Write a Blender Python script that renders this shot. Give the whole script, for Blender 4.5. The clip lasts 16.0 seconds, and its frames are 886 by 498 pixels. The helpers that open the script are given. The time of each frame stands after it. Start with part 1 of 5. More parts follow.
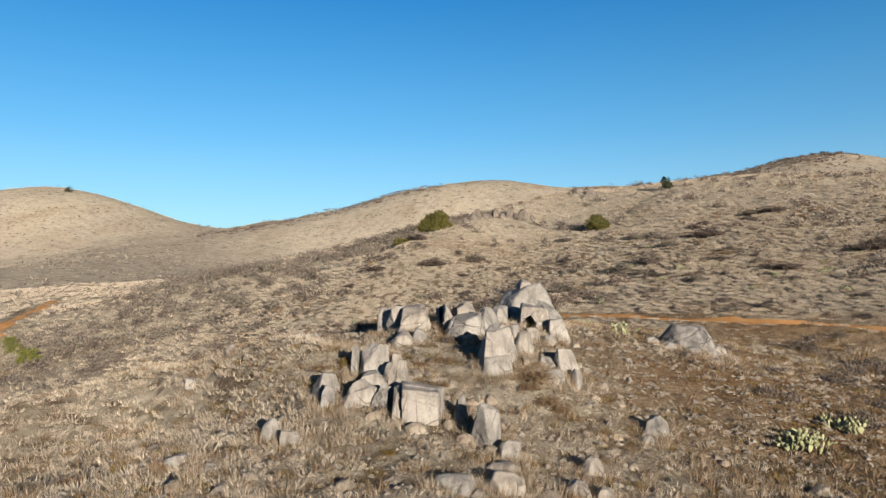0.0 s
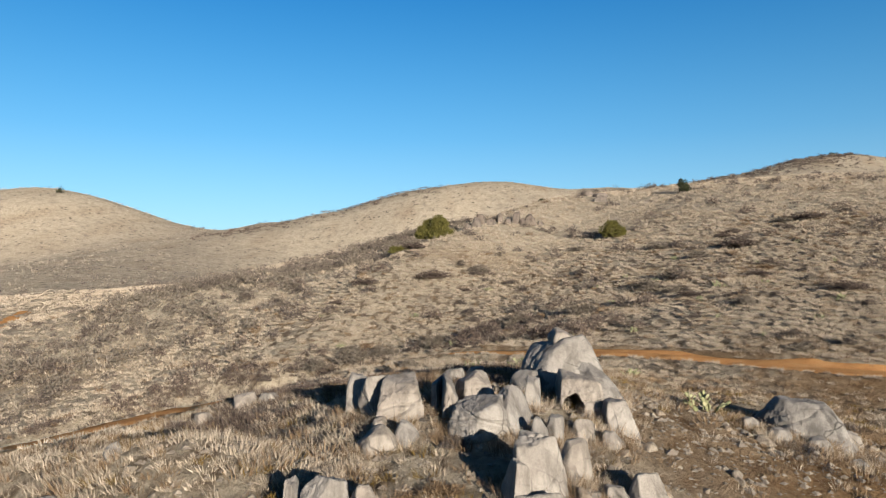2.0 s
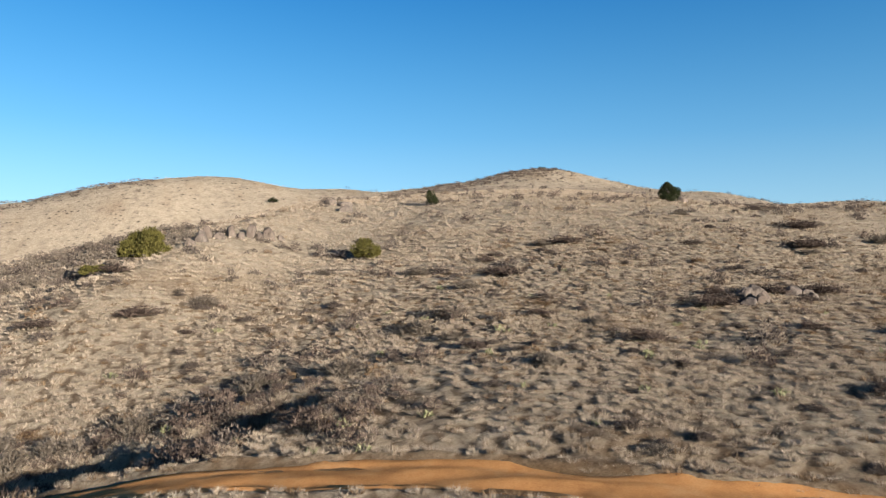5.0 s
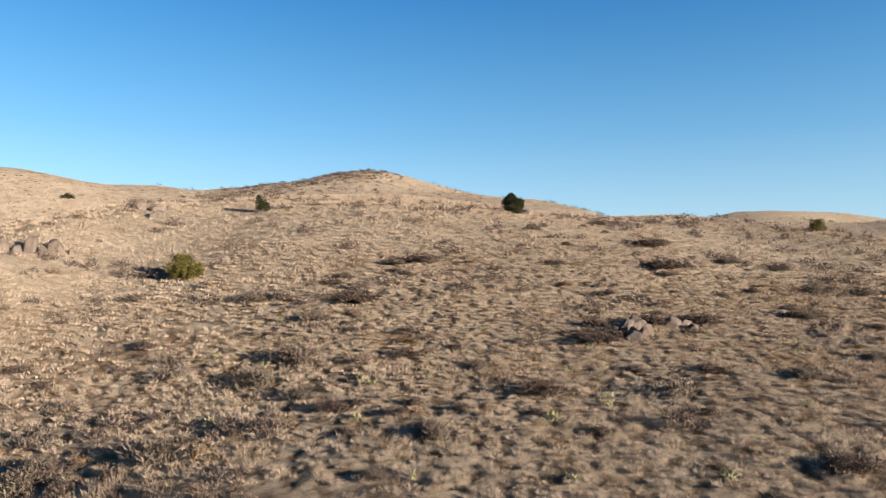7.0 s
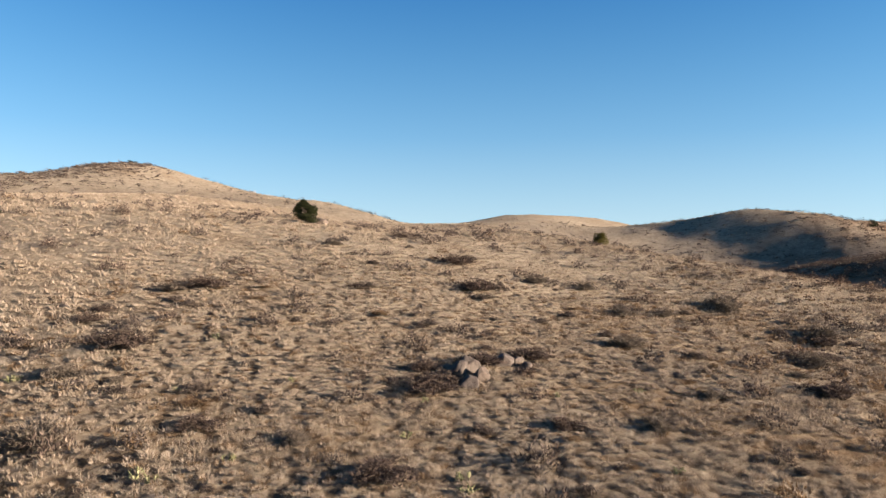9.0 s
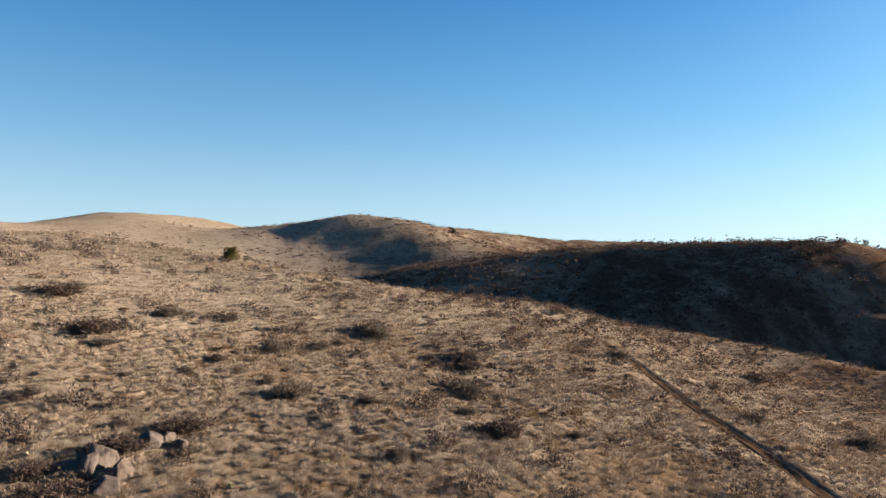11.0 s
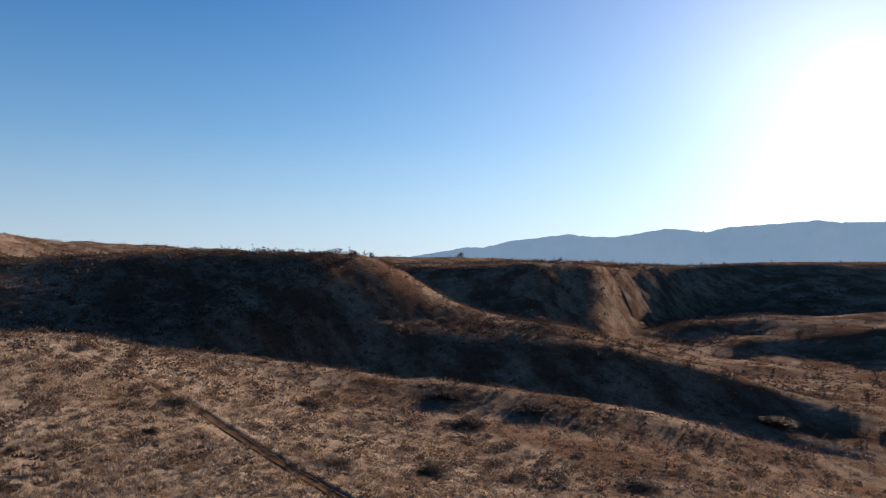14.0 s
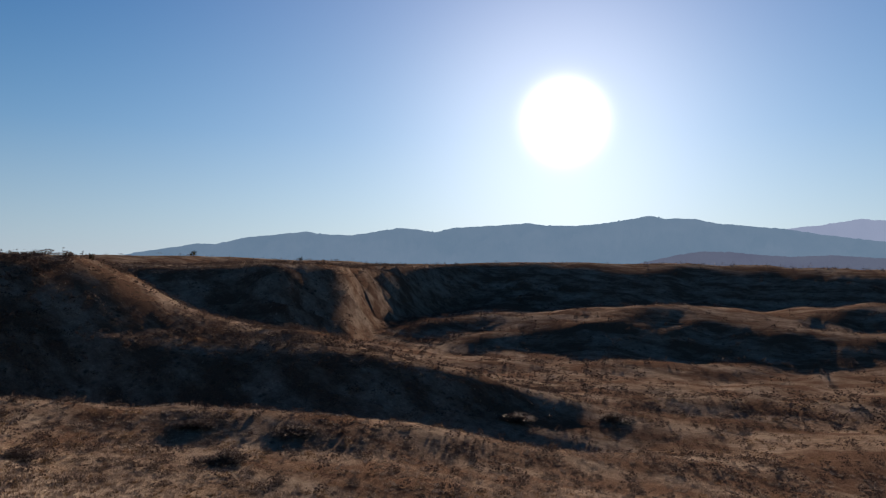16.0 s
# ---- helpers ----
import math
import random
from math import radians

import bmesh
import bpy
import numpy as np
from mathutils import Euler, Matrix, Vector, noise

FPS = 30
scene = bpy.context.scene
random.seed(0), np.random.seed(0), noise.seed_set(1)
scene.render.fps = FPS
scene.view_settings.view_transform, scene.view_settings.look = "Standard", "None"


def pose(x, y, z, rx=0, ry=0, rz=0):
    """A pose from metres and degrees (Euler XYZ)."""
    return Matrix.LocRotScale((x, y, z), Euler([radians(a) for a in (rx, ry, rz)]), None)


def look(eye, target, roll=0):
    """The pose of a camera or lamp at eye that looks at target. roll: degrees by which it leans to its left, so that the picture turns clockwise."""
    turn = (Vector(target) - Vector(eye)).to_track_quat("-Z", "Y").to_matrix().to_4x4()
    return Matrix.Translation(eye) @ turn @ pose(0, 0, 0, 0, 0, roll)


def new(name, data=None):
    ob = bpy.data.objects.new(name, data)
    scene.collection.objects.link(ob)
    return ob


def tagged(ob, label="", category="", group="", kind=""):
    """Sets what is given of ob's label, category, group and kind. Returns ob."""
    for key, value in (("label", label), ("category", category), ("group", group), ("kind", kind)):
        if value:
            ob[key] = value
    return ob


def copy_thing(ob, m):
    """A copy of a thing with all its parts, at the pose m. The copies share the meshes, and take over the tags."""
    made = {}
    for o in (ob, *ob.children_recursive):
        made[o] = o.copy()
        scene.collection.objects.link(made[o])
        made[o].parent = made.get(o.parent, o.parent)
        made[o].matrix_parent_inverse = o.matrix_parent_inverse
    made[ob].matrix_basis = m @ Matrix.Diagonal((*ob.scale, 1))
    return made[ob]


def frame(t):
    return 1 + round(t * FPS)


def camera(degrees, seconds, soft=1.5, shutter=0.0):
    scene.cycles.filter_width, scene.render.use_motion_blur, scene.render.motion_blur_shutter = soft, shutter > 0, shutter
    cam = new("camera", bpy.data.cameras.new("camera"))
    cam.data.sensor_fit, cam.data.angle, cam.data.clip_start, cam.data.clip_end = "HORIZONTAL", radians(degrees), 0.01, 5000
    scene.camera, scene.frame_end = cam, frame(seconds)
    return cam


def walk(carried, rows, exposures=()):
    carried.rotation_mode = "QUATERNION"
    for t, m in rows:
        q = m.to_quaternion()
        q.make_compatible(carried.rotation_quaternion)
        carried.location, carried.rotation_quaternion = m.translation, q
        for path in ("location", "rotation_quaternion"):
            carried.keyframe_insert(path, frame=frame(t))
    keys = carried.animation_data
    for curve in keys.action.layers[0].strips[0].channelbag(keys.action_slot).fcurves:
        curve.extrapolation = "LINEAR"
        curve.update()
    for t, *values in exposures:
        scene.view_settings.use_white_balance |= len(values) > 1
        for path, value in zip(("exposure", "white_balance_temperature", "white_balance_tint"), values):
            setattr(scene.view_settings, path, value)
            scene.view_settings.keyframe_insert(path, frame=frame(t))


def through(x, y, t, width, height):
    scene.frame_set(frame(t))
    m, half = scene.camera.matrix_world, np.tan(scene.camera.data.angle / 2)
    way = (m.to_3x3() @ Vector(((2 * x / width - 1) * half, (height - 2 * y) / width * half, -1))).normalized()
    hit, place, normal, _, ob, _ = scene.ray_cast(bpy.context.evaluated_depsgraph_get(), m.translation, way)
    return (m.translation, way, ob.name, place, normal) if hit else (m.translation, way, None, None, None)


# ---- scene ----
cam = camera(64.80, 16.0, soft=1.25)
PATH = [
    (0.0, look((0.000, -0.000, -0.000), (0.000, 9.997, 0.242), -0.06)),
    (0.5, look((0.017, 1.779, 0.195), (0.013, 11.776, 0.443), 0.00)),
    (1.0, look((0.003, 3.648, 0.418), (0.005, 13.645, 0.671), -0.01)),
    (1.5, look((-0.012, 5.371, 0.673), (-0.005, 15.368, 0.929), -0.03)),
    (2.0, look((-0.007, 7.022, 0.986), (-0.002, 17.019, 1.242), 0.02)),
    (2.5, look((-0.027, 8.636, 1.343), (-0.013, 18.633, 1.604), -0.02)),
    (3.0, look((-0.012, 10.319, 1.710), (0.482, 20.303, 1.973), -0.02)),
    (3.5, look((-0.025, 12.073, 2.053), (1.443, 21.961, 2.311), 0.11)),
    (4.0, look((-0.013, 13.892, 2.436), (1.951, 23.694, 2.690), 0.23)),
    (4.5, look((0.065, 15.740, 2.880), (2.672, 25.391, 3.125), 0.35)),
    (5.0, look((0.199, 17.486, 3.338), (3.973, 26.744, 3.564), 0.34)),
    (5.2, look((0.276, 18.201, 3.525), (4.591, 27.219, 3.751), 0.30)),
    (7.3, look((2.128, 25.653, 5.159), (8.288, 33.526, 5.408), 0.43)),
    (7.5, look((2.367, 26.265, 5.332), (8.701, 33.999, 5.582), 0.38)),
    (8.0, look((3.008, 27.732, 5.780), (9.757, 35.107, 6.030), 0.25)),
    (8.5, look((3.777, 29.161, 6.218), (11.087, 35.980, 6.468), 0.19)),
    (9.0, look((4.581, 30.558, 6.705), (12.754, 36.316, 6.939), 0.26)),
    (9.5, look((5.430, 32.102, 7.346), (14.652, 35.960, 7.596), 0.40)),
    (9.7, look((5.808, 32.722, 7.610), (15.256, 35.988, 7.861), -0.04)),
    (11.8, look((11.164, 36.406, 9.169), (21.128, 35.588, 9.407), 0.24)),
    (12.0, look((11.682, 36.646, 9.310), (21.601, 35.402, 9.550), 0.20)),
    (12.5, look((12.995, 37.136, 9.660), (22.705, 34.759, 9.908), 0.15)),
    (13.0, look((14.410, 37.519, 10.041), (23.745, 33.943, 10.290), 0.14)),
    (13.5, look((15.884, 37.754, 10.427), (24.700, 33.041, 10.674), 0.11)),
    (14.0, look((17.448, 37.791, 10.817), (25.626, 32.041, 11.059), 0.12)),
    (14.5, look((19.005, 37.633, 11.210), (26.479, 30.994, 11.446), 0.15)),
    (15.0, look((20.494, 37.376, 11.606), (27.278, 30.032, 11.837), 0.13)),
    (15.5, look((21.917, 37.011, 12.011), (27.969, 29.053, 12.233), 0.14)),
    (16.0, look((23.345, 36.584, 12.433), (28.862, 28.246, 12.646), 0.21)),
]
walk(cam, PATH, exposures=[(0.0, 1.86, 6150, 1), (3.0, 1.87, 6100, 1), (5.2, 2.08, 6250, 4), (7.3, 2.25, 6850, 10), (9.0, 2.30, 7080, 12), (11.8, 2.26, 7150, 13), (13.0, 2.04, 7000, 17), (14.0, 1.80, 7050, 22), (16.0, 1.32, 7150, 22)])

# ---- sky and sun ----
SUN_AZ, SUN_EL = radians(156.4), radians(11.5)
SUN_DIR = Vector((math.sin(SUN_AZ) * math.cos(SUN_EL), math.cos(SUN_AZ) * math.cos(SUN_EL), math.sin(SUN_EL)))


def node(tree, kind, **inputs):
    n = tree.nodes.new(kind)
    for key, value in inputs.items():
        n.inputs[key.replace("_", " ")].default_value = value
    return n


def math_node(tree, op, a, b=None):
    n = tree.nodes.new("ShaderNodeMath")
    n.operation = op
    for k, v in enumerate((a, b)):
        if v is None:
            continue
        if isinstance(v, (int, float)):
            n.inputs[k].default_value = v
        else:
            tree.links.new(v, n.inputs[k])
    return n.outputs[0]


def make_world():
    world = bpy.data.worlds.new("sky")
    scene.world = world
    world.use_nodes = True
    tree = world.node_tree
    tree.nodes.clear()
    sky = tree.nodes.new("ShaderNodeTexSky")
    sky.sky_type, sky.sun_disc = "NISHITA", False
    sky.sun_elevation, sky.sun_rotation = SUN_EL, SUN_AZ
    sky.altitude, sky.air_density, sky.dust_density, sky.ozone_density = 1200, 1.0, 0.2, 1.5
    blue = tree.nodes.new("ShaderNodeMix")
    blue.data_type, blue.blend_type = "RGBA", "MULTIPLY"
    blue.inputs[0].default_value = 1.0
    blue.inputs[7].default_value = (0.51, 1.03, 1.38, 1)
    tree.links.new(sky.outputs[0], blue.inputs[6])
    hsv = node(tree, "ShaderNodeHueSaturation", Saturation=1.08)
    tree.links.new(blue.outputs[2], hsv.inputs["Color"])
    # the clear deep blue of dry winter air, palest low down
    co = tree.nodes.new("ShaderNodeTexCoord")
    sep = tree.nodes.new("ShaderNodeSeparateXYZ")
    tree.links.new(co.outputs["Generated"], sep.inputs[0])
    clear = tree.nodes.new("ShaderNodeValToRGB")
    el = clear.color_ramp.elements
    el.new(0.2)
    el.new(0.36)
    for e, (pos, c) in zip(el, ((0.02, (0.27, 0.60, 0.76)), (0.18, (0.066, 0.365, 0.71)), (0.36, (0.023, 0.21, 0.57)), (0.75, (0.008, 0.06, 0.22)))):
        e.position, e.color = pos, (*c, 1)
    tree.links.new(sep.outputs["Z"], clear.inputs[0])
    ten = tree.nodes.new("ShaderNodeVectorMath")
    ten.operation = "SCALE"
    ten.inputs["Scale"].default_value = 10.0
    tree.links.new(clear.outputs[0], ten.inputs[0])
    deep = tree.nodes.new("ShaderNodeMix")
    deep.data_type = "RGBA"
    deep.inputs[0].default_value = 0.6
    tree.links.new(hsv.outputs[0], deep.inputs[6])
    tree.links.new(ten.outputs[0], deep.inputs[7])
    low = math_node(tree, "POWER", math_node(tree, "SUBTRACT", 1.0, math_node(tree, "ABSOLUTE", sep.outputs["Z"])), 7.0)
    haze = tree.nodes.new("ShaderNodeMix")
    haze.data_type = "RGBA"
    haze.inputs[7].default_value = (5.8, 7.2, 8.8, 1)
    tree.links.new(math_node(tree, "MULTIPLY", low, 0.78), haze.inputs[0])
    tree.links.new(deep.outputs[2], haze.inputs[6])
    # the sun's blinding disc and aureole in clear air
    dot = tree.nodes.new("ShaderNodeVectorMath")
    dot.operation = "DOT_PRODUCT"
    dot.inputs[1].default_value = SUN_DIR
    tree.links.new(co.outputs["Generated"], dot.inputs[0])
    c = math_node(tree, "MAXIMUM", dot.outputs["Value"], 0.0)
    # scattered light is weakest at a right angle to the sun
    phase = math_node(tree, "MULTIPLY", dot.outputs["Value"], dot.outputs["Value"])
    bg = node(tree, "ShaderNodeBackground")
    tree.links.new(math_node(tree, "ADD", 0.0250, math_node(tree, "MULTIPLY", phase, 0.0085)), bg.inputs["Strength"])
    tree.links.new(haze.outputs[2], bg.inputs["Color"])
    core = math_node(tree, "MULTIPLY", math_node(tree, "POWER", c, 2000.0), 3.9)
    halo = math_node(tree, "MULTIPLY", math_node(tree, "POWER", c, 60.0), 0.125)
    wide = math_node(tree, "MULTIPLY", math_node(tree, "POWER", c, 10.0), 0.09)
    glow = node(tree, "ShaderNodeBackground", Color=(1.0, 0.97, 0.94, 1))
    tree.links.new(math_node(tree, "ADD", math_node(tree, "ADD", core, halo), wide), glow.inputs["Strength"])
    add = tree.nodes.new("ShaderNodeAddShader")
    tree.links.new(bg.outputs[0], add.inputs[0])
    tree.links.new(glow.outputs[0], add.inputs[1])
    out = tree.nodes.new("ShaderNodeOutputWorld")
    tree.links.new(add.outputs[0], out.inputs["Surface"])


make_world()
sun_data = bpy.data.lights.new("sun", "SUN")
sun_data.energy, sun_data.angle, sun_data.color = 5.0, radians(0.53), (1.0, 0.89, 0.76)
sun = new("sun", sun_data)
sun.matrix_world = look(SUN_DIR * 300, (0, 0, 0))

# ---- materials ----


class Mat:
    """A small builder for procedural materials."""

    def __init__(self, name, rough=0.9, spec=0.2):
        self.m = bpy.data.materials.new(name)
        self.m.use_nodes = True
        self.t = self.m.node_tree
        self.b = self.t.nodes["Principled BSDF"]
        self.b.inputs["Roughness"].default_value = rough
        self.b.inputs["Specular IOR Level"].default_value = spec
        self.co = self.t.nodes.new("ShaderNodeTexCoord")

    def noise(self, scale, detail=4, rough=0.6, coord="Object", stretch=None):
        n = node(self.t, "ShaderNodeTexNoise", Scale=scale, Detail=detail, Roughness=rough)
        src = self.co.outputs[coord]
        if stretch:
            mp = node(self.t, "ShaderNodeMapping", Scale=stretch)
            self.t.links.new(src, mp.inputs["Vector"])
            src = mp.outputs[0]
        self.t.links.new(src, n.inputs["Vector"])
        return n.outputs["Fac"]

    def voronoi(self, scale, feature="F1", rand=1.0):
        n = node(self.t, "ShaderNodeTexVoronoi", Scale=scale, Randomness=rand)
        n.feature = feature
        self.t.links.new(self.co.outputs["Object"], n.inputs["Vector"])
        return n.outputs["Distance"]

    def ramp(self, fac, *stops):
        n = self.t.nodes.new("ShaderNodeValToRGB")
        el = n.color_ramp.elements
        while len(el) < len(stops):
            el.new(0.5)
        for e, (pos, col) in zip(el, stops):
            e.position = pos
            e.color = (*col, 1) if not isinstance(col, (int, float)) else (col, col, col, 1)
        self.t.links.new(fac, n.inputs[0])
        return n.outputs[0]

    def mix(self, fac, a, b, blend="MIX"):
        n = self.t.nodes.new("ShaderNodeMix")
        n.data_type, n.blend_type = "RGBA", blend
        for key, v in ((0, fac), (6, a), (7, b)):
            if isinstance(v, (int, float)):
                n.inputs[key].default_value = v
            elif isinstance(v, tuple):
                n.inputs[key].default_value = (*v, 1)
            else:
                self.t.links.new(v, n.inputs[key])
        return n.outputs[2]

    def attr(self, name):
        n = self.t.nodes.new("ShaderNodeAttribute")
        n.attribute_name = name
        return n.outputs["Fac"]

    def island(self):
        return self.t.nodes.new("ShaderNodeNewGeometry").outputs["Random Per Island"]

    def random(self):
        return self.t.nodes.new("ShaderNodeObjectInfo").outputs["Random"]

    def colour(self, c):
        if isinstance(c, tuple):
            self.b.inputs["Base Color"].default_value = (*c, 1)
        else:
            self.t.links.new(c, self.b.inputs["Base Color"])

    def bump(self, height, strength=0.5, distance=0.05):
        n = node(self.t, "ShaderNodeBump", Strength=strength, Distance=distance)
        self.t.links.new(height, n.inputs["Height"])
        self.t.links.new(n.outputs[0], self.b.inputs["Normal"])

    def leafy(self, colour, through=0.3):
        """Thin dry leaves: light that falls on the far side shines through a little."""
        tr = self.t.nodes.new("ShaderNodeBsdfTranslucent")
        self.t.links.new(colour, tr.inputs["Color"])
        mx = node(self.t, "ShaderNodeMixShader", Fac=through)
        self.t.links.new(self.b.outputs[0], mx.inputs[1])
        self.t.links.new(tr.outputs[0], mx.inputs[2])
        self.t.links.new(mx.outputs[0], self.t.nodes["Material Output"].inputs["Surface"])


def ground_material():
    k = Mat("dry_hillside", 1.0, 0.0)
    big = k.noise(0.045, 4)
    mid = k.noise(0.35, 5)
    fine = k.noise(3.2, 6, 0.7)
    fine = k.mix(0.4, fine, k.noise(10, 4, 0.7))
    straw = k.ramp(fine, (0.3, (0.160, 0.122, 0.089)), (0.5, (0.298, 0.240, 0.180)), (0.72, (0.410, 0.342, 0.265)))
    grey = k.ramp(fine, (0.3, (0.088, 0.065, 0.050)), (0.5, (0.161, 0.126, 0.097)), (0.72, (0.243, 0.196, 0.152)))
    soil = k.ramp(fine, (0.3, (0.068, 0.037, 0.020)), (0.5, (0.138, 0.082, 0.043)), (0.75, (0.205, 0.138, 0.080)))
    cover = k.mix(k.ramp(mid, (0.46, 0.0), (0.70, 0.8)), straw, grey)
    cover = k.mix(k.ramp(big, (0.45, 0.0), (0.65, 0.2)), cover, grey)
    # brown litter in the gaps between the tussocks, with their shade in its colour
    litter = k.ramp(fine, (0.3, (0.050, 0.034, 0.023)), (0.7, (0.130, 0.092, 0.063)))
    cover = k.mix(k.ramp(k.attr("tuft"), (0.05, 0.9), (0.42, 0.1)), cover, litter)
    cover = k.mix(k.ramp(k.voronoi(1.35), (0.42, 0.0), (0.68, 0.25)), cover, litter)
    cover = k.mix(k.attr("bare"), cover, soil)
    # dark brown brush that fills the low ground, also painting in shade of backlit grass
    brush = k.ramp(fine, (0.35, (0.050, 0.029, 0.020)), (0.7, (0.140, 0.088, 0.058)))
    patchy = k.ramp(k.noise(0.05, 7, 0.7, stretch=(1.0, 1.8, 1.0)), (0.44, 1.0), (0.60, 0.3))
    cover = k.mix(k.mix(1.0, patchy, k.attr("brush"), "MULTIPLY"), cover, brush)
    # low shrubs too far off to stand singly
    spots = k.ramp(k.voronoi(0.42), (0.10, 1.0), (0.30, 0.0))
    patch = k.ramp(k.noise(0.09, 3), (0.42, 0.0), (0.6, 1.0))
    shrub = k.mix(1.0, spots, patch, "MULTIPLY")
    shrub = k.mix(1.0, shrub, k.attr("afar"), "MULTIPLY")
    cover = k.mix(shrub, cover, (0.042, 0.033, 0.023))
    k.colour(cover)
    k.bump(k.mix(0.5, fine, k.noise(21, 5, 0.75)), 1.0, 0.3)
    return k.m


def dirt_material():
    k = Mat("orange_dirt", 1.0, 0.0)
    n = k.noise(1.1, 6, 0.65)
    f = k.noise(14, 5, 0.7)
    c = k.ramp(n, (0.3, (0.223, 0.093, 0.031)), (0.5, (0.310, 0.143, 0.051)), (0.7, (0.347, 0.186, 0.081)))
    k.colour(k.mix(0.35, c, k.ramp(f, (0.3, (0.174, 0.077, 0.030)), (0.7, (0.335, 0.186, 0.087)))))
    k.bump(k.mix(0.5, n, f), 0.6, 0.05)
    return k.m


def trail_material():
    k = Mat("brown_dirt", 1.0, 0.0)
    n = k.noise(2.0, 6, 0.65)
    k.colour(k.ramp(n, (0.3, (0.060, 0.034, 0.020)), (0.6, (0.112, 0.068, 0.040))))
    k.bump(n, 0.6, 0.05)
    return k.m


def granite_material(value=1.0, warm=(1.0, 0.97, 0.95), name="weathered_granite"):
    k = Mat(name if value == 1 else "darker_granite", 0.85, 0.25)
    a = k.noise(1.3, 5, 0.6)
    b = k.noise(26, 4, 0.75)
    v = k.noise(2.2, 4, 0.6, stretch=(1.6, 1.6, 0.4))
    base = k.ramp(a, (0.3, (0.100, 0.085, 0.077)), (0.5, (0.168, 0.150, 0.138)), (0.72, (0.226, 0.208, 0.192)))
    base = k.mix(0.25, base, k.ramp(b, (0.3, (0.071, 0.060, 0.051)), (0.7, (0.248, 0.230, 0.209))))
    base = k.mix(k.ramp(v, (0.5, 0.0), (0.66, 0.7)), base, (0.066, 0.057, 0.049))
    cracks = k.ramp(k.voronoi(1.5, "DISTANCE_TO_EDGE"), (0.0, 1.0), (0.022, 0.0))
    base = k.mix(k.mix(1.0, cracks, k.ramp(k.noise(0.9, 3), (0.45, 0.0), (0.6, 0.9)), "MULTIPLY"), base, (0.029, 0.024, 0.021))
    tint = k.ramp(k.random(), (0.0, (0.82, 0.80, 0.80)), (0.5, (1.0, 0.97, 0.95)), (1.0, (1.0, 0.92, 0.85)))
    k.colour(k.mix(1.0, k.mix(1.0, base, tint, "MULTIPLY"), tuple(value * w for w in warm), "MULTIPLY"))
    k.bump(k.mix(0.5, k.noise(5, 6, 0.7), b), 0.8, 0.08)
    return k.m


def plant_material(name, stops, through=0.25, per="island", rough=0.85):
    k = Mat(name, rough, 0.04)
    r = k.island() if per == "island" else k.random()
    n = k.mix(0.5, k.noise(0.4, 3), k.noise(3.1, 2))
    c = k.ramp(k.mix(0.55, r, n), *stops)
    k.colour(c)
    k.leafy(c, through)
    return k.m


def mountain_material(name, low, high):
    """Far ranges as a backdrop: the haze of the air before them is painted as emission."""
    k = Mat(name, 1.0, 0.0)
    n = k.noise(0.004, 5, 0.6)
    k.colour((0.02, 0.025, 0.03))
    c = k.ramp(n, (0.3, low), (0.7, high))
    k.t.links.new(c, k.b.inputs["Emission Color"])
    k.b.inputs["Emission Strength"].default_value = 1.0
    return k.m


GROUND, DIRT, TRAIL_DIRT, GRANITE = ground_material(), dirt_material(), trail_material(), granite_material()
GRASS = plant_material("straw_grass", ((0.15, (0.120, 0.084, 0.060)), (0.4, (0.216, 0.164, 0.122)), (0.6, (0.288, 0.227, 0.173)), (0.85, (0.350, 0.286, 0.228))), 0.10)
BROWN_GRASS = plant_material("brown_grass", ((0.2, (0.072, 0.042, 0.024)), (0.5, (0.137, 0.086, 0.050)), (0.8, (0.194, 0.134, 0.081))), 0.22)
SCRUB = plant_material("grey_brown_twigs", ((0.2, (0.036, 0.026, 0.021)), (0.5, (0.078, 0.059, 0.049)), (0.8, (0.132, 0.103, 0.087))), 0.15)
BRUSH = plant_material("dark_brown_brush", ((0.2, (0.031, 0.021, 0.017)), (0.5, (0.074, 0.052, 0.042)), (0.8, (0.128, 0.094, 0.076))), 0.12)
SAGE = plant_material("grey_sage_leaves", ((0.2, (0.058, 0.045, 0.033)), (0.5, (0.117, 0.092, 0.072)), (0.8, (0.174, 0.142, 0.117))), 0.2)
JUNIPER = plant_material("juniper_needles", ((0.2, (0.030, 0.027, 0.009)), (0.5, (0.074, 0.064, 0.018)), (0.8, (0.135, 0.112, 0.033))), 0.2)
OAK = plant_material("dark_oak_leaves", ((0.2, (0.009, 0.011, 0.005)), (0.5, (0.023, 0.026, 0.011)), (0.8, (0.039, 0.041, 0.018))), 0.15)
YELLOW = plant_material("yellow_green_leaves", ((0.2, (0.054, 0.054, 0.014)), (0.5, (0.109, 0.104, 0.027)), (0.8, (0.155, 0.141, 0.045))), 0.3)
OCHRE = plant_material("ochre_leaves", ((0.2, (0.064, 0.037, 0.009)), (0.5, (0.118, 0.071, 0.018)), (0.8, (0.163, 0.109, 0.037))), 0.3)
PAD = plant_material("cactus_pad", ((0.2, (0.086, 0.084, 0.040)), (0.5, (0.150, 0.140, 0.074)), (0.8, (0.218, 0.198, 0.120))), 0.05, per="object", rough=0.6)
BARK = plant_material("grey_bark", ((0.2, (0.039, 0.028, 0.019)), (0.5, (0.072, 0.055, 0.042)), (0.8, (0.111, 0.089, 0.066))), 0.0, per="object")
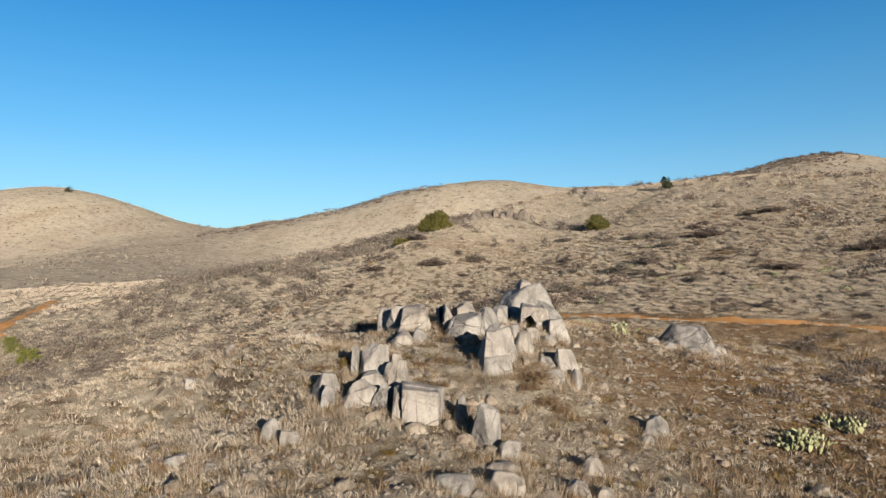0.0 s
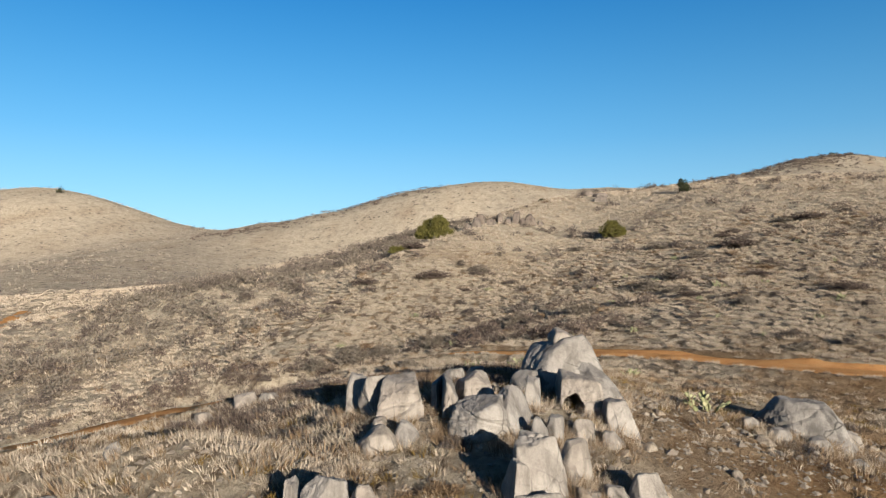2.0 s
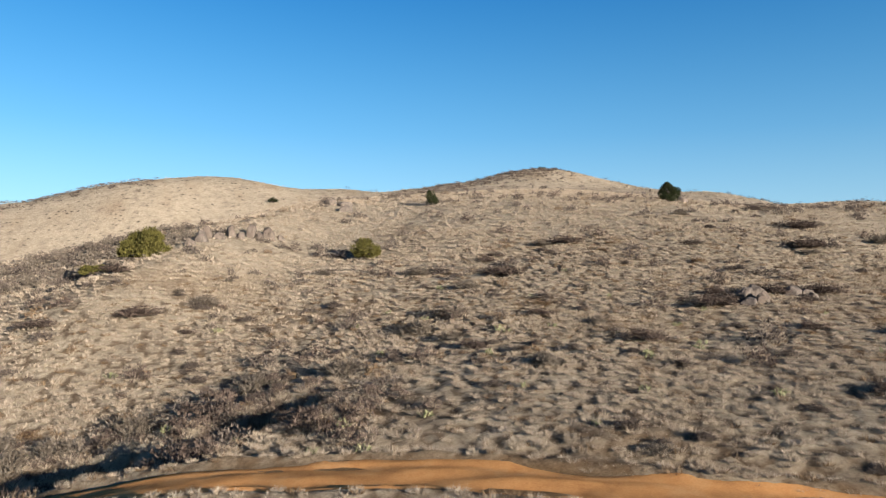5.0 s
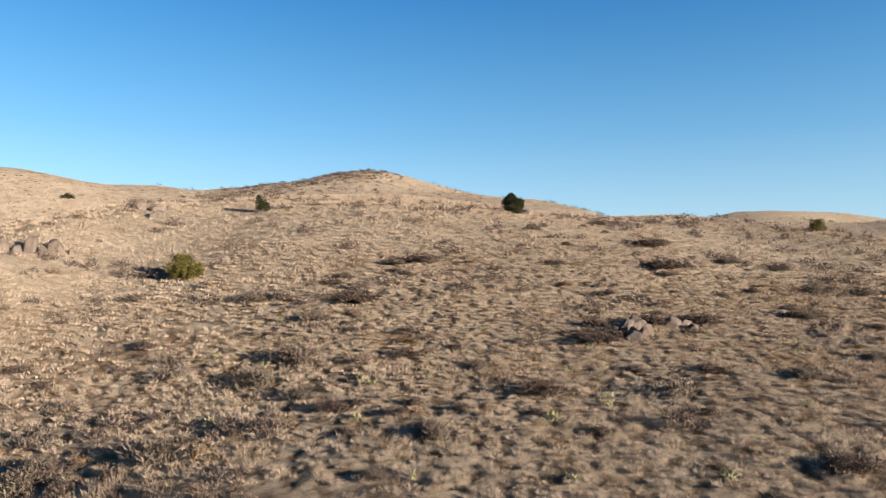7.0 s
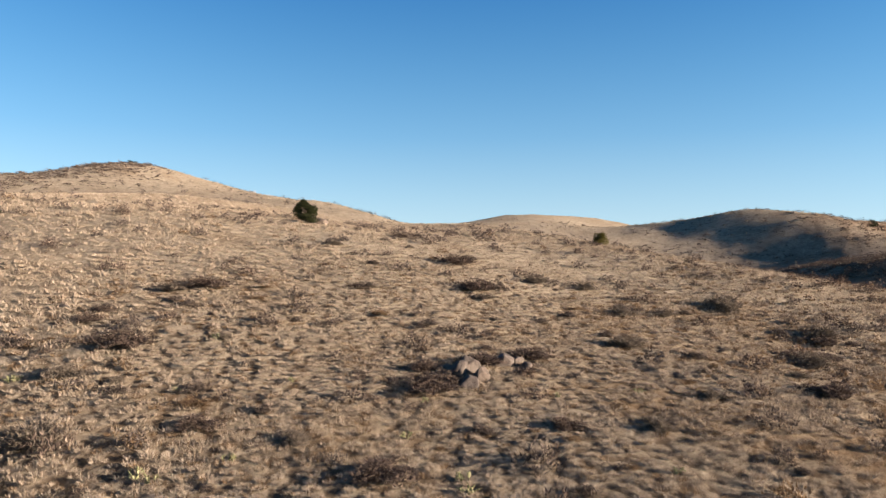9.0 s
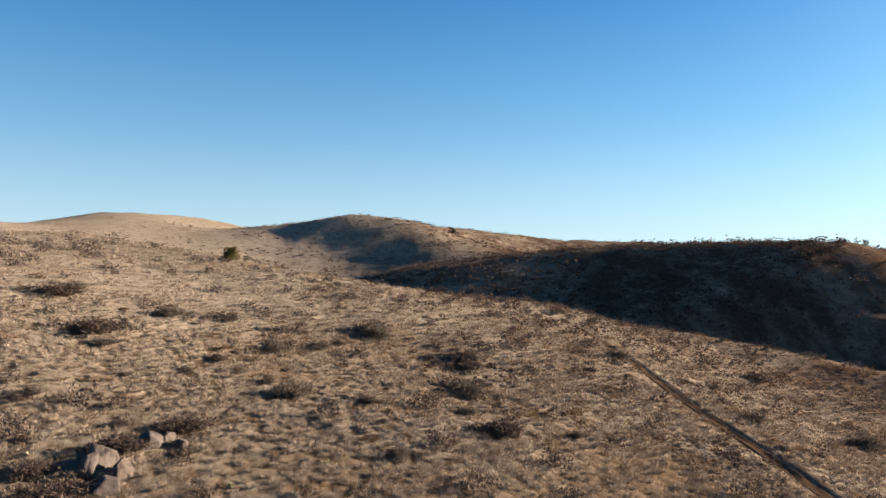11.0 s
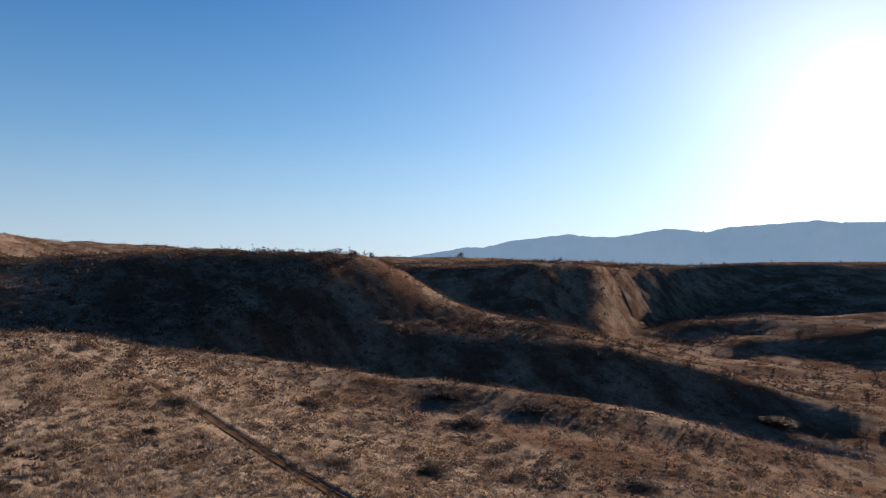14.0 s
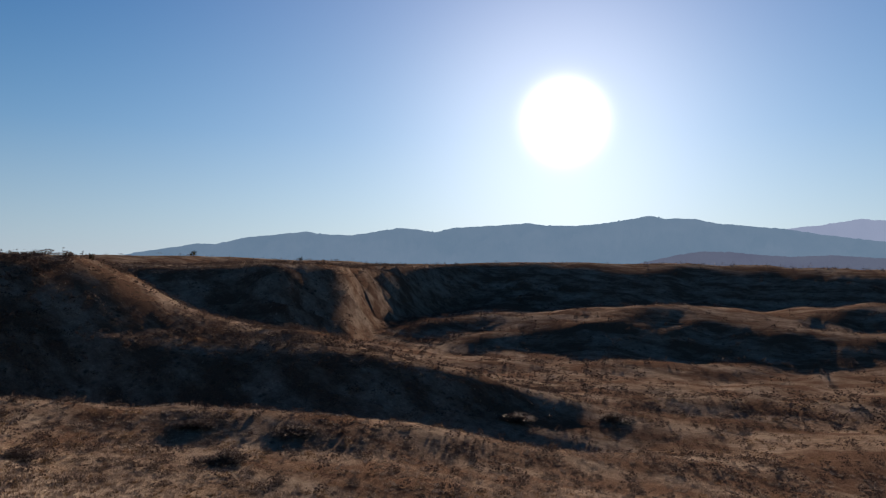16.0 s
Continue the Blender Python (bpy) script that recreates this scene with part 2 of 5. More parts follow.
GRANITE_GREY = granite_material(0.50, (1.08, 0.95, 0.88))
STONE_TAN = granite_material(1.0, (1.08, 0.96, 0.82), "tan_broken_stone")
RANGE = mountain_material("blue_haze_glow", (0.044, 0.080, 0.118), (0.053, 0.089, 0.128))
RANGE_FAR = mountain_material("pale_haze_glow", (0.092, 0.126, 0.184), (0.101, 0.135, 0.194))
RANGE_NEAR = mountain_material("slate_haze_glow", (0.036, 0.047, 0.073), (0.041, 0.055, 0.080))

# ---- the lie of the land ----
RISES = []


def rise(x, y, height, along, across, turn):
    """One swelling (or hollow) of the land: a rounded hill with its length, breadth and heading."""
    RISES.append((x, y, height, along, across, radians(turn)))


BASE = -14.28
# the eastern summit
rise(161.1, 272.3, 37.32, 121.6, 115.3, 34.3)
rise(170.4, 298.8, 13.31, 31.1, 54.1, 121.6)
# the middle hill
rise(3.9, 314.6, 42.57, 94.1, 60.8, 166.9)
# the western hill
rise(-206.1, 342.5, 46.85, 98.1, 74.0, 151.1)
rise(-66.0, 434.0, 27.79, 207.0, 75.1, 7.0)
# the long slope
rise(42.9, 125.9, 17.11, 92.2, 56.2, 27.1)
rise(64.5, 76.2, 7.74, 49.2, 32.6, 15.1)
rise(140.3, 152.3, 12.31, 80.1, 62.4, 17.2)
rise(100.1, 82.7, 5.87, 66.1, 16.8, 59.6)
# far hills in the east
rise(474.8, 291.7, 48.37, 242.1, 121.1, 4.6)
rise(429.6, 110.5, 25.57, 127.3, 67.4, 139.6)
rise(381.3, 80.5, 12.38, 33.2, 47.6, 158.1)
# the shaded spur
rise(264.1, 20.8, 19.27, 118.8, 63.4, 2.7)
rise(203.5, -55.2, 21.53, 41.5, 49.5, 142.4)
rise(171.2, -26.0, 4.74, 120.4, 16.7, 120.6)
rise(128.8, -82.2, 11.26, 50.9, 32.8, 150.2)
# the mesa
rise(444.5, -274.9, 28.09, 109.7, 159.6, 2.4)
rise(299.6, -174.7, 14.42, 184.2, 37.2, 110.4)
rise(239.5, -342.8, 15.59, 101.2, 63.2, 3.3)
rise(554.5, -90.4, 23.72, 260.9, 139.5, 142.7)
rise(110.0, -438.7, 27.01, 314.6, 113.3, 0.2)
# the knoll with the boulders and the near slope
rise(-8.1, 13.9, 5.35, 23.4, 43.9, 3.7)
rise(4.2, 8.0, 2.46, 22.2, 17.7, 10.3)
rise(29.9, 29.8, 4.53, 31.7, 21.6, 158.2)
rise(62.9, 38.6, 6.84, 47.3, 46.7, 179.0)
rise(105.9, 25.7, 10.71, 30.1, 28.5, 130.9)
rise(111.5, -4.2, 8.26, 72.6, 12.4, 41.6)
rise(35.5, -19.2, 5.69, 58.5, 26.7, 1.0)
# hollows, shoulders and small crests
rise(-33.4, 69.8, -3.90, 29.5, 32.0, 26.4)
rise(130.8, -10.9, -11.68, 46.7, 29.9, 63.1)
rise(-0.4, 137.4, 6.54, 86.0, 71.9, 177.2)
rise(-100.3, 207.6, 14.67, 52.5, 100.2, 175.1)
rise(-3.7, 49.0, -0.77, 21.5, 7.1, 33.6)
rise(91.8, -71.1, -4.08, 62.5, 33.1, 129.8)
rise(-27.8, 76.1, 5.21, 21.5, 14.0, 168.1)
rise(700.8, 116.5, 33.78, 233.5, 282.2, 10.3)
rise(167.0, -225.8, -7.57, 231.4, 146.6, 19.2)
rise(-5.6, 19.8, 1.60, 4.3, 1.5, 142.5)
rise(0.6, 25.1, 2.57, 6.9, 8.4, 40.1)
rise(-14.0, 16.4, 2.03, 2.8, 11.6, 152.2)
rise(4.4, 81.8, 3.07, 27.9, 5.7, 59.5)
rise(61.7, 86.8, -0.20, 14.4, 10.5, 1.3)
# the crest behind the dome and the shelf of the lower cluster
rise(2.5, 24.8, -0.52, 5.0, 3.2, 0)
rise(-1.0, 14.0, 0.38, 5.0, 3.5, 0)
# the foot of the mesa's walls, the terrace before it and the ravine under the spur
rise(314, -208, -10.0, 130, 38, 50)
rise(115, -250, 9.0, 160, 55, 18)
rise(140, -318, -5.0, 170, 24, 18)
rise(84, -55, -5.0, 35, 11, 40)
rise(190, -106, -9.0, 55, 20, 0)
rise(74, -8, 1.2, 22, 9, 42)
rise(100, -86, 3.5, 35, 14, 40)
# the knoll's flanks, its hollows and the low crest before the track
rise(4.2, 14.2, -0.45, 5, 5, 0)
rise(3.8, 18.5, -0.05, 3.5, 3.5, 0)
rise(-1.1, 20.3, 0.21, 2.6, 2.6, 0)
rise(-7.4, 20.8, -0.30, 3.5, 3.5, 0)
rise(0, 28, -0.50, 4.5, 3.6, 0)
rise(-2.5, 38.5, 0.55, 7, 4, 0)
rise(-0.2, 14, -0.09, 2.6, 2.6, 0)
rise(8, 26, 0.24, 4, 4, 0)
rise(9, 15, -0.10, 6, 6, 0)
rise(1.3, 17.3, 0.28, 1.6, 1.6, 0)
rise(0.8, 20.0, 0.24, 2.2, 1.8, 0)
rise(-1.7, 15.8, 0.24, 1.7, 1.5, 0)
rise(2.7, 17.5, 0.12, 1.3, 1.3, 0)

def lattice(ix, iy, seed):
    h = (ix.astype(np.int64) * 374761393 + iy.astype(np.int64) * 668265263 + seed * 1442695041) & 0xFFFFFFFF
    h = ((h ^ (h >> 13)) * 1274126177) & 0xFFFFFFFF
    return ((h ^ (h >> 16)) & 0xFFFF) / 65535.0


def value_noise(x, y, seed):
    ix, iy = np.floor(x), np.floor(y)
    fx, fy = x - ix, y - iy
    fx, fy = fx * fx * (3 - 2 * fx), fy * fy * (3 - 2 * fy)
    a, b = lattice(ix, iy, seed), lattice(ix + 1, iy, seed)
    c, d = lattice(ix, iy + 1, seed), lattice(ix + 1, iy + 1, seed)
    return (a + (b - a) * fx) * (1 - fy) + (c + (d - c) * fx) * fy - 0.5


def fbm(x, y, size, seed, octaves=4, gain=0.5):
    out, amp = 0.0, 1.0
    for k in range(octaves):
        out = out + amp * value_noise(x / size + 17.3 * k, y / size - 9.1 * k, seed + k)
        size, amp = size * 0.5, amp * gain
    return out


def scarp(x, y, z):
    """The mesa's nearer wall: a level rim with spurs and gullies, standing over the valley in the south-east."""
    dx, dy = x - 23.0, y - 37.0
    r = np.hypot(dx, dy)
    az = np.degrees(np.arctan2(dx, dy)) % 360
    rim = np.interp(az, (100, 112, 118, 126, 134, 138, 142, 147, 153), (540, 470, 345, 305, 300, 318, 395, 440, 520))
    rim = rim + 46 * fbm(az, az * 0 + 3.0, 7.0, 151, 3) + 26 * fbm(az, r * 0.05, 2.2, 157, 2)
    wall = np.clip((r - rim + 70) / 70, 0, 1)
    wall = wall * wall * (3 - 2 * wall)
    fade = np.clip((az - 100) / 12, 0, 1) * np.clip((156 - az) / 8, 0, 1) * np.clip((1500 - r) / 600, 0, 1)
    return z + wall * fade * np.maximum(11.2 - z, 0)


def land(x, y):
    z = np.full(np.shape(x), BASE)
    for cx, cy, h, a, b, t in RISES:
        c, s = math.cos(t), math.sin(t)
        dx, dy = x - cx, y - cy
        z = z + h * np.exp(-((dx * c + dy * s) / a) ** 2 - ((dy * c - dx * s) / b) ** 2)
    return scarp(x, y, z)


# fitted to the camera's way over the knoll and the slope
FLIGHT_LINE = np.array([(0, 12), (3, 24), (9, 36), (24, 38)], float)


def from_flight(x, y):
    """The distance on plan from a line that follows the camera's flight."""
    best = np.full(np.shape(x), 1e9)
    for a, b in zip(FLIGHT_LINE, FLIGHT_LINE[1:]):
        v = b - a
        t = np.clip(((x - a[0]) * v[0] + (y - a[1]) * v[1]) / (v @ v), 0, 1)
        best = np.minimum(best, np.hypot(x - a[0] - t * v[0], y - a[1] - t * v[1]))
    return best


def tussock(x, y, size=0.50):
    """How far a point stands on a grass tussock: 1 on the crown of a big one, 0 in the gaps between."""
    u, v = x / size, y / size
    iu, iv = np.floor(u), np.floor(v)
    best = np.zeros(np.shape(x))
    for du in (-1, 0, 1):
        for dv in (-1, 0, 1):
            cu, cv = iu + du, iv + dv
            px, py = cu + lattice(cu, cv, 301), cv + lattice(cu, cv, 302)
            big = 0.35 + 0.65 * lattice(cu, cv, 303)
            r = 0.45 + 0.35 * big
            best = np.maximum(best, big * np.clip(1 - ((u - px) ** 2 + (v - py) ** 2) / (r * r), 0, 1))
    return best


def smooth_line(points, step):
    """A Catmull-Rom line through the points, sampled about every step metres."""
    p = np.array([points[0], *points, points[-1]], float)
    out = []
    for a, b, c, d in zip(p, p[1:], p[2:], p[3:]):
        for t in np.linspace(0, 1, max(2, int(np.hypot(*(c - b)) / step)), endpoint=False):
            out.append(0.5 * (2 * b + (c - a) * t + (2 * a - 5 * b + 4 * c - d) * t * t + (3 * b - a - 3 * c + d) * t ** 3))
    return np.array([*out, p[-1]])


def nearest(line, x, y, reach):
    """The distance to a line, the index of its nearest stretch and the side, for points within reach of it."""
    dist = np.full(np.shape(x), 1e9)
    place = np.zeros(np.shape(x))
    side = np.zeros(np.shape(x))
    box = (x > line[:, 0].min() - reach) & (x < line[:, 0].max() + reach) & (y > line[:, 1].min() - reach) & (y < line[:, 1].max() + reach)
    px, py = x[box], y[box]
    bd, bp, bs = np.full(px.shape, 1e9), np.zeros(px.shape), np.zeros(px.shape)
    for i, (a, b) in enumerate(zip(line, line[1:])):
        v = b - a
        t = np.clip(((px - a[0]) * v[0] + (py - a[1]) * v[1]) / (v @ v), 0, 1)
        ex, ey = px - a[0] - t * v[0], py - a[1] - t * v[1]
        d = np.hypot(ex, ey)
        near = d < bd
        bd[near], bp[near] = d[near], (i + t)[near]
        bs[near] = np.sign(v[0] * ey - v[1] * ex)[near]
    dist[box], place[box], side[box] = bd, bp, bs
    return dist, place, side


ROAD = smooth_line([(-76, 150), (-62, 118), (-54, 92), (-47, 72), (-36, 54), (-27, 45), (-20.7, 42.3), (-15, 42.6), (-10, 42.7), (-5, 41.3), (-1, 39.7),
                    (1.7, 38.9), (4, 37.9), (7.5, 36.3), (10.6, 33.8), (13, 31.5), (15.5, 29.8), (20, 26.5), (28, 22), (38, 19), (47, 19.3), (56, 20.8),
                    (66, 22), (75, 23), (85, 26.3), (90, 31), (88, 38), (81, 46)], 1.6)
GULLY = smooth_line([(-40, 47), (-28, 43.5), (-21, 44.4), (-15, 46.0), (-9, 46.2), (-5, 45.5), (-1.4, 45.6), (2.0, 46.0), (4.6, 46.6)], 1.6)
ROAD_Z = land(ROAD[:, 0], ROAD[:, 1])


def surface(x, y):
    """The height of the ground, with the road's bench, the wash beside it and the small unevenness of the slope."""
    x, y = np.asarray(x, float), np.asarray(y, float)
    z = land(x, y)
    far = np.clip((np.hypot(x - 15, y - 30) - 60) / 200, 0, 1)
    rough = 0.10 * np.clip((110 - np.hypot(x - 15, y - 30)) / 60, 0, 1) * fbm(x, y, 1.3, 5, 3) + 0.35 * fbm(x, y, 9.0, 11, 3) + far * (3.2 * fbm(x, y, 60, 23, 4) + 1.0 * fbm(x, y, 17, 29, 2))
    basin = np.clip((4 - z) / 10, 0, 1) * np.clip((np.hypot(x - 15, y - 30) - 185) / 80, 0, 1)
    south = np.clip((22 - y) / 40, 0, 1) * np.clip((x - 10) / 30, 0, 1) * np.clip((np.hypot(x - 20, y - 35) - 50) / 60, 0, 1)
    rough = rough + south * (0.7 * fbm(x, y * 1.3, 15, 211, 3) + 0.5 * fbm(x, y, 4, 217, 2))
    rough = rough + basin * (7.0 * (0.24 - np.abs(fbm(x, y * 1.6, 110, 131, 4))) + 3.0 * fbm(x, y * 1.5, 38, 137, 3))
    # low ridges and dry washes that cross the valley floor
    u, v = 0.407 * (x - 23) - 0.914 * (y - 37), 0.914 * (x - 23) + 0.407 * (y - 37)
    floor = np.clip((u - 85) / 40, 0, 1) * np.clip((v + 130 + 0.3 * u) / 50, 0, 1) * np.clip((420 - u) / 80, 0, 1) * np.clip((0 - z) / 6, 0, 1)
    rough = rough + floor * (5.0 * fbm(u, v * 0.28, 30, 241, 3) + 1.6 * fbm(u, v * 0.5, 9, 247, 2))
    d, place, side = nearest(ROAD, x, y, 6)
    level = np.interp(place, np.arange(len(ROAD)), ROAD_Z)
    faint = np.clip((x - 20) / 12, 0, 1)
    k = np.clip((3.4 - 1.9 * faint - d) / (2.0 - 0.8 * faint), 0, 1)
    k = k * k * (3 - 2 * k)
    berm = 0.24 * np.exp(-((d - 1.75 + 0.95 * faint) / 0.35) ** 2) * (0.6 + 1.2 * np.abs(fbm(x, y, 2.5, 41, 2)))
    z = (z + rough) * (1 - k) + (level + 0.15 * rough) * k + berm * (1 - 0.75 * faint)
    z = z - 0.09 * faint * np.exp(-((d - 0.1) / 0.30) ** 2)
    near = np.clip((62 - from_flight(x, y)) / 25, 0, 1) * np.clip((d - 1.3 + 0.7 * faint) / 1.0, 0, 1)
    on = near > 0
    if np.any(on):
        z[on] = z[on] + 0.11 * near[on] * tussock(x[on], y[on])
    g, _, _ = nearest(GULLY, x, y, 6)
    cut = 1.7 - 0.8 * np.clip((-6 - x) / 6, 0, 1) + 0.7 * fbm(x, y, 3.0, 45, 3)
    z = z - cut * np.exp(-((g + 0.8 * fbm(x, y, 2.2, 47, 2)) / (1.75 + 0.5 * np.clip(-x / 8, 0, 1))) ** 4) * np.clip((d - 1.2) / 1.0, 0, 1) + 0.12 * np.exp(-((g - 2.9) / 0.8) ** 2) * np.clip((d - 1.6) / 1.0, 0, 1)
    return z


def height_at(x, y):
    return float(surface(np.array([x]), np.array([y]))[0])


def raw_mesh(name, verts, faces, material, smooth=False):
    """A mesh from arrays: verts (n, 3) and faces (m, 3 or 4)."""
    me = bpy.data.meshes.new(name)
    faces = np.ascontiguousarray(faces, dtype=np.int32)
    m, k = faces.shape
    me.vertices.add(len(verts))
    me.vertices.foreach_set("co", np.ascontiguousarray(verts, dtype=np.float32).ravel())
    me.loops.add(m * k)
    me.loops.foreach_set("vertex_index", faces.ravel())
    me.polygons.add(m)
    me.polygons.foreach_set("loop_start", np.arange(0, m * k, k, dtype=np.int32))
    me.polygons.foreach_set("use_smooth", np.full(m, smooth))
    me.update(calc_edges=True)
    me.materials.append(material)
    return me


def grid_faces(rows, cols):
    i = np.arange(rows - 1)[:, None] * cols + np.arange(cols - 1)[None]
    return np.stack([i, i + 1, i + cols + 1, i + cols], -1).reshape(-1, 4)


def lines_out(lo, hi, step, grow, reach):
    core = np.arange(lo, hi, step)
    out, s, d = [], step, 0.0
    while d < reach:
        s *= 1.15 if s < 0.9 else grow
        d += s
        out.append(d)
    out = np.array(out)
    return np.concatenate([lo - out[::-1], core, core[-1] + out])


def bare_mask(x, y):
    """Where the reddish, stony soil shows: round the knoll, beside the road and in patches of the slope."""
    d, _, _ = nearest(ROAD, x, y, 8)
    by_road = np.clip((2.3 - 1.4 * np.clip((x - 22) / 6, 0, 1) - d) / 1.8, 0, 1) * np.clip((x + 58) / 5, 0, 1)
    worn = np.exp(-(((x - 13) / 8) ** 2 + ((y - 28) / 4.5) ** 2) ** 2) * 0.85
    knoll = np.exp(-(((x - 10.5) / 8) ** 2 + ((y - 17) / 9) ** 2) ** 2) * 0.75
    knoll2 = np.exp(-(((x - 0) / 9) ** 2 + ((y - 12) / 6) ** 2) ** 2) * 0.28
    slope = np.exp(-(((x - 50) / 22) ** 2 + ((y - 32) / 16) ** 2)) * 0.32
    n = fbm(x, y, 7, 51, 4)
    return np.clip(np.maximum.reduce([by_road, worn, knoll, knoll2, slope]) + 0.9 * n - 0.1, 0, 1)


def brush_shade_mask(x, y):
    """The low ground to the south-east: dark brush, and the painted shade of backlit grass."""
    near = np.clip((31 - y + 30 * fbm(x, y, 34, 57, 4)) / 26, 0, 1) * np.clip((x - 10) / 15, 0, 1)
    far = np.clip((np.hypot(x - 20, y - 35) - 75) / 60, 0, 1) * np.clip((110 - y) / 60, 0, 1) * np.clip((x + 40) / 60, 0, 1)
    return np.maximum(near, far * np.clip(0.75 + 1.2 * fbm(x, y, 45, 59, 3), 0, 1))


def build_ground():
    xs = lines_out(-20, 52, 0.22, 1.05, 4750)
    ys = lines_out(9, 62, 0.22, 1.05, 4750)
    gx, gy = np.meshgrid(xs, ys)
    x, y = gx.ravel(), gy.ravel()
    z = surface(x, y)
    me = raw_mesh("ground", np.stack([x, y, z], -1), grid_faces(len(ys), len(xs)), GROUND, True)
    me.attributes.new("bare", "FLOAT", "POINT").data.foreach_set("value", bare_mask(x, y).astype(np.float32))
    tuft = tussock(x, y) + np.clip((from_flight(x, y) - 30) / 25, 0, 1)
    me.attributes.new("tuft", "FLOAT", "POINT").data.foreach_set("value", np.clip(tuft, 0, 1).astype(np.float32))
    away = np.clip((np.hypot(x - 20, y - 40) - 70) / 80, 0, 1)
    me.attributes.new("afar", "FLOAT", "POINT").data.foreach_set("value", away.astype(np.float32))
    me.attributes.new("brush", "FLOAT", "POINT").data.foreach_set("value", brush_shade_mask(x, y).astype(np.float32))
    tagged(new("ground", me), "dry grassy hillside of pale straw and bare soil", "hillside", kind="structure")


build_ground()


def build_road(name, label, material, first, last, half, rut):
    line = smooth_line([tuple(p) for p in ROAD], 0.3)
    line = line[(line[:, 0] >= first) & (line[:, 0] <= last)]
    away = np.gradient(line, axis=0)
    away /= np.linalg.norm(away, axis=1)[:, None]
    side = np.stack([-away[:, 1], away[:, 0]], -1)
    cols = np.linspace(-1, 1, 13)
    n = len(line)
    s = np.arange(n) * 0.3
    left = half * (1 + 0.5 * fbm(s, s * 0, 2.2, 61, 3))
    left *= np.clip((line[:, 0] + 62) / 30, 0.3, 1)
    right = half * (1 + 0.5 * fbm(s, s * 0 + 50, 2.2, 67, 3))
    w = np.where(cols[None] < 0, cols[None] * left[:, None], cols[None] * right[:, None])
    x = line[:, :1] + side[:, :1] * w
    y = line[:, 1:] + side[:, 1:] * w
    z = surface(x.ravel(), y.ravel()).reshape(x.shape)
    ruts = -rut * np.exp(-((np.abs(cols) - 0.55) / 0.16) ** 2)
    edge = np.where(np.abs(cols) > 0.97, -0.10, 0.075)
    # small washes that run slantwise over the track
    wash = 0.11 * fbm(x.ravel() * 0.5 + y.ravel() * 0.9, (y.ravel() - x.ravel()) * 0.25, 0.9, 71, 3).reshape(x.shape)
    z = z + ruts[None] + edge[None] + wash * (np.abs(cols) < 0.97)[None]
    me = raw_mesh(name, np.stack([x, y, z], -1).reshape(-1, 3), grid_faces(n, len(cols)), material, True)
    tagged(new(name, me), label, "dirt track", kind="structure")


build_road("road", "narrow rutted track of orange dirt", DIRT, -57, 27, 1.45, 0.045)
build_road("trail", "faint worn trail of brown dirt down the slope", TRAIL_DIRT, 27.2, 200, 0.30, 0.0)


def build_range(name, label, material, distance, depth, profile, shift=0.0):
    """A far range: a ridge with spurs, along a curve of bearings (degrees) and heights (degrees of elevation)."""
    az = np.linspace(profile[0][0], profile[-1][0], 420)
    el = np.interp(az, *np.array(profile).T)
    rows = np.linspace(0, 1, 14)
    a = np.radians(az)[None]
    d = distance + depth * rows[:, None] + 0 * a
    jag = fbm(az * 30, az * 0 + shift, 9, 83, 4, 0.4) * 0.08
    top = np.maximum(np.tan(np.radians(el + jag * np.clip(el, 0, 1))) * (distance + depth), 0)[None]
    body = rows[:, None] ** 0.8
    spur = 1 + 0.5 * fbm(np.tile(az * 25, (14, 1)), np.tile(rows[:, None] * 40, (1, 420)), 11, 91, 4) * (1 - rows[:, None]) * rows[:, None] * 4
    z = -40 + (top + 50) * body * spur
    v = np.stack([np.sin(a) * d, np.cos(a) * d, z], -1).reshape(-1, 3)
    tagged(new(name, raw_mesh(name, v, grid_faces(14, 420), material, True)), label, "mountains", kind="structure")


build_range("backdrop_range", "long mountain range, its blue haze painted as glow", RANGE, 3900, 420,
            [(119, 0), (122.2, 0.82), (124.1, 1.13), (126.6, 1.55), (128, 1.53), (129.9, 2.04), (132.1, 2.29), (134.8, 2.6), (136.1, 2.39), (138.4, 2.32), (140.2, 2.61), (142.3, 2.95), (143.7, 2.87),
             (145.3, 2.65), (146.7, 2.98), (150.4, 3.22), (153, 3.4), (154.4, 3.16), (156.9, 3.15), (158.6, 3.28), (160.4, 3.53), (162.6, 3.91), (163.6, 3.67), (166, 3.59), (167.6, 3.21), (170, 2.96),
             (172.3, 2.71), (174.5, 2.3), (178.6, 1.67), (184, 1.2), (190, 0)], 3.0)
build_range("backdrop_range_far", "far mountains, their pale haze painted as glow", RANGE_FAR, 4450, 150,
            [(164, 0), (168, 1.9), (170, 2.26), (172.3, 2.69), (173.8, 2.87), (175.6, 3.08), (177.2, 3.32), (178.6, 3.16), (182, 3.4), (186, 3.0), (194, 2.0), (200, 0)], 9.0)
build_range("backdrop_hills", "low hills before the mountains, slate-blue haze painted as glow", RANGE_NEAR, 3300, 250,
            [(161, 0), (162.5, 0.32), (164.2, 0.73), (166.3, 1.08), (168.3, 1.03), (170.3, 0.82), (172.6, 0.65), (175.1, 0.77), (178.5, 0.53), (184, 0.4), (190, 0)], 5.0)


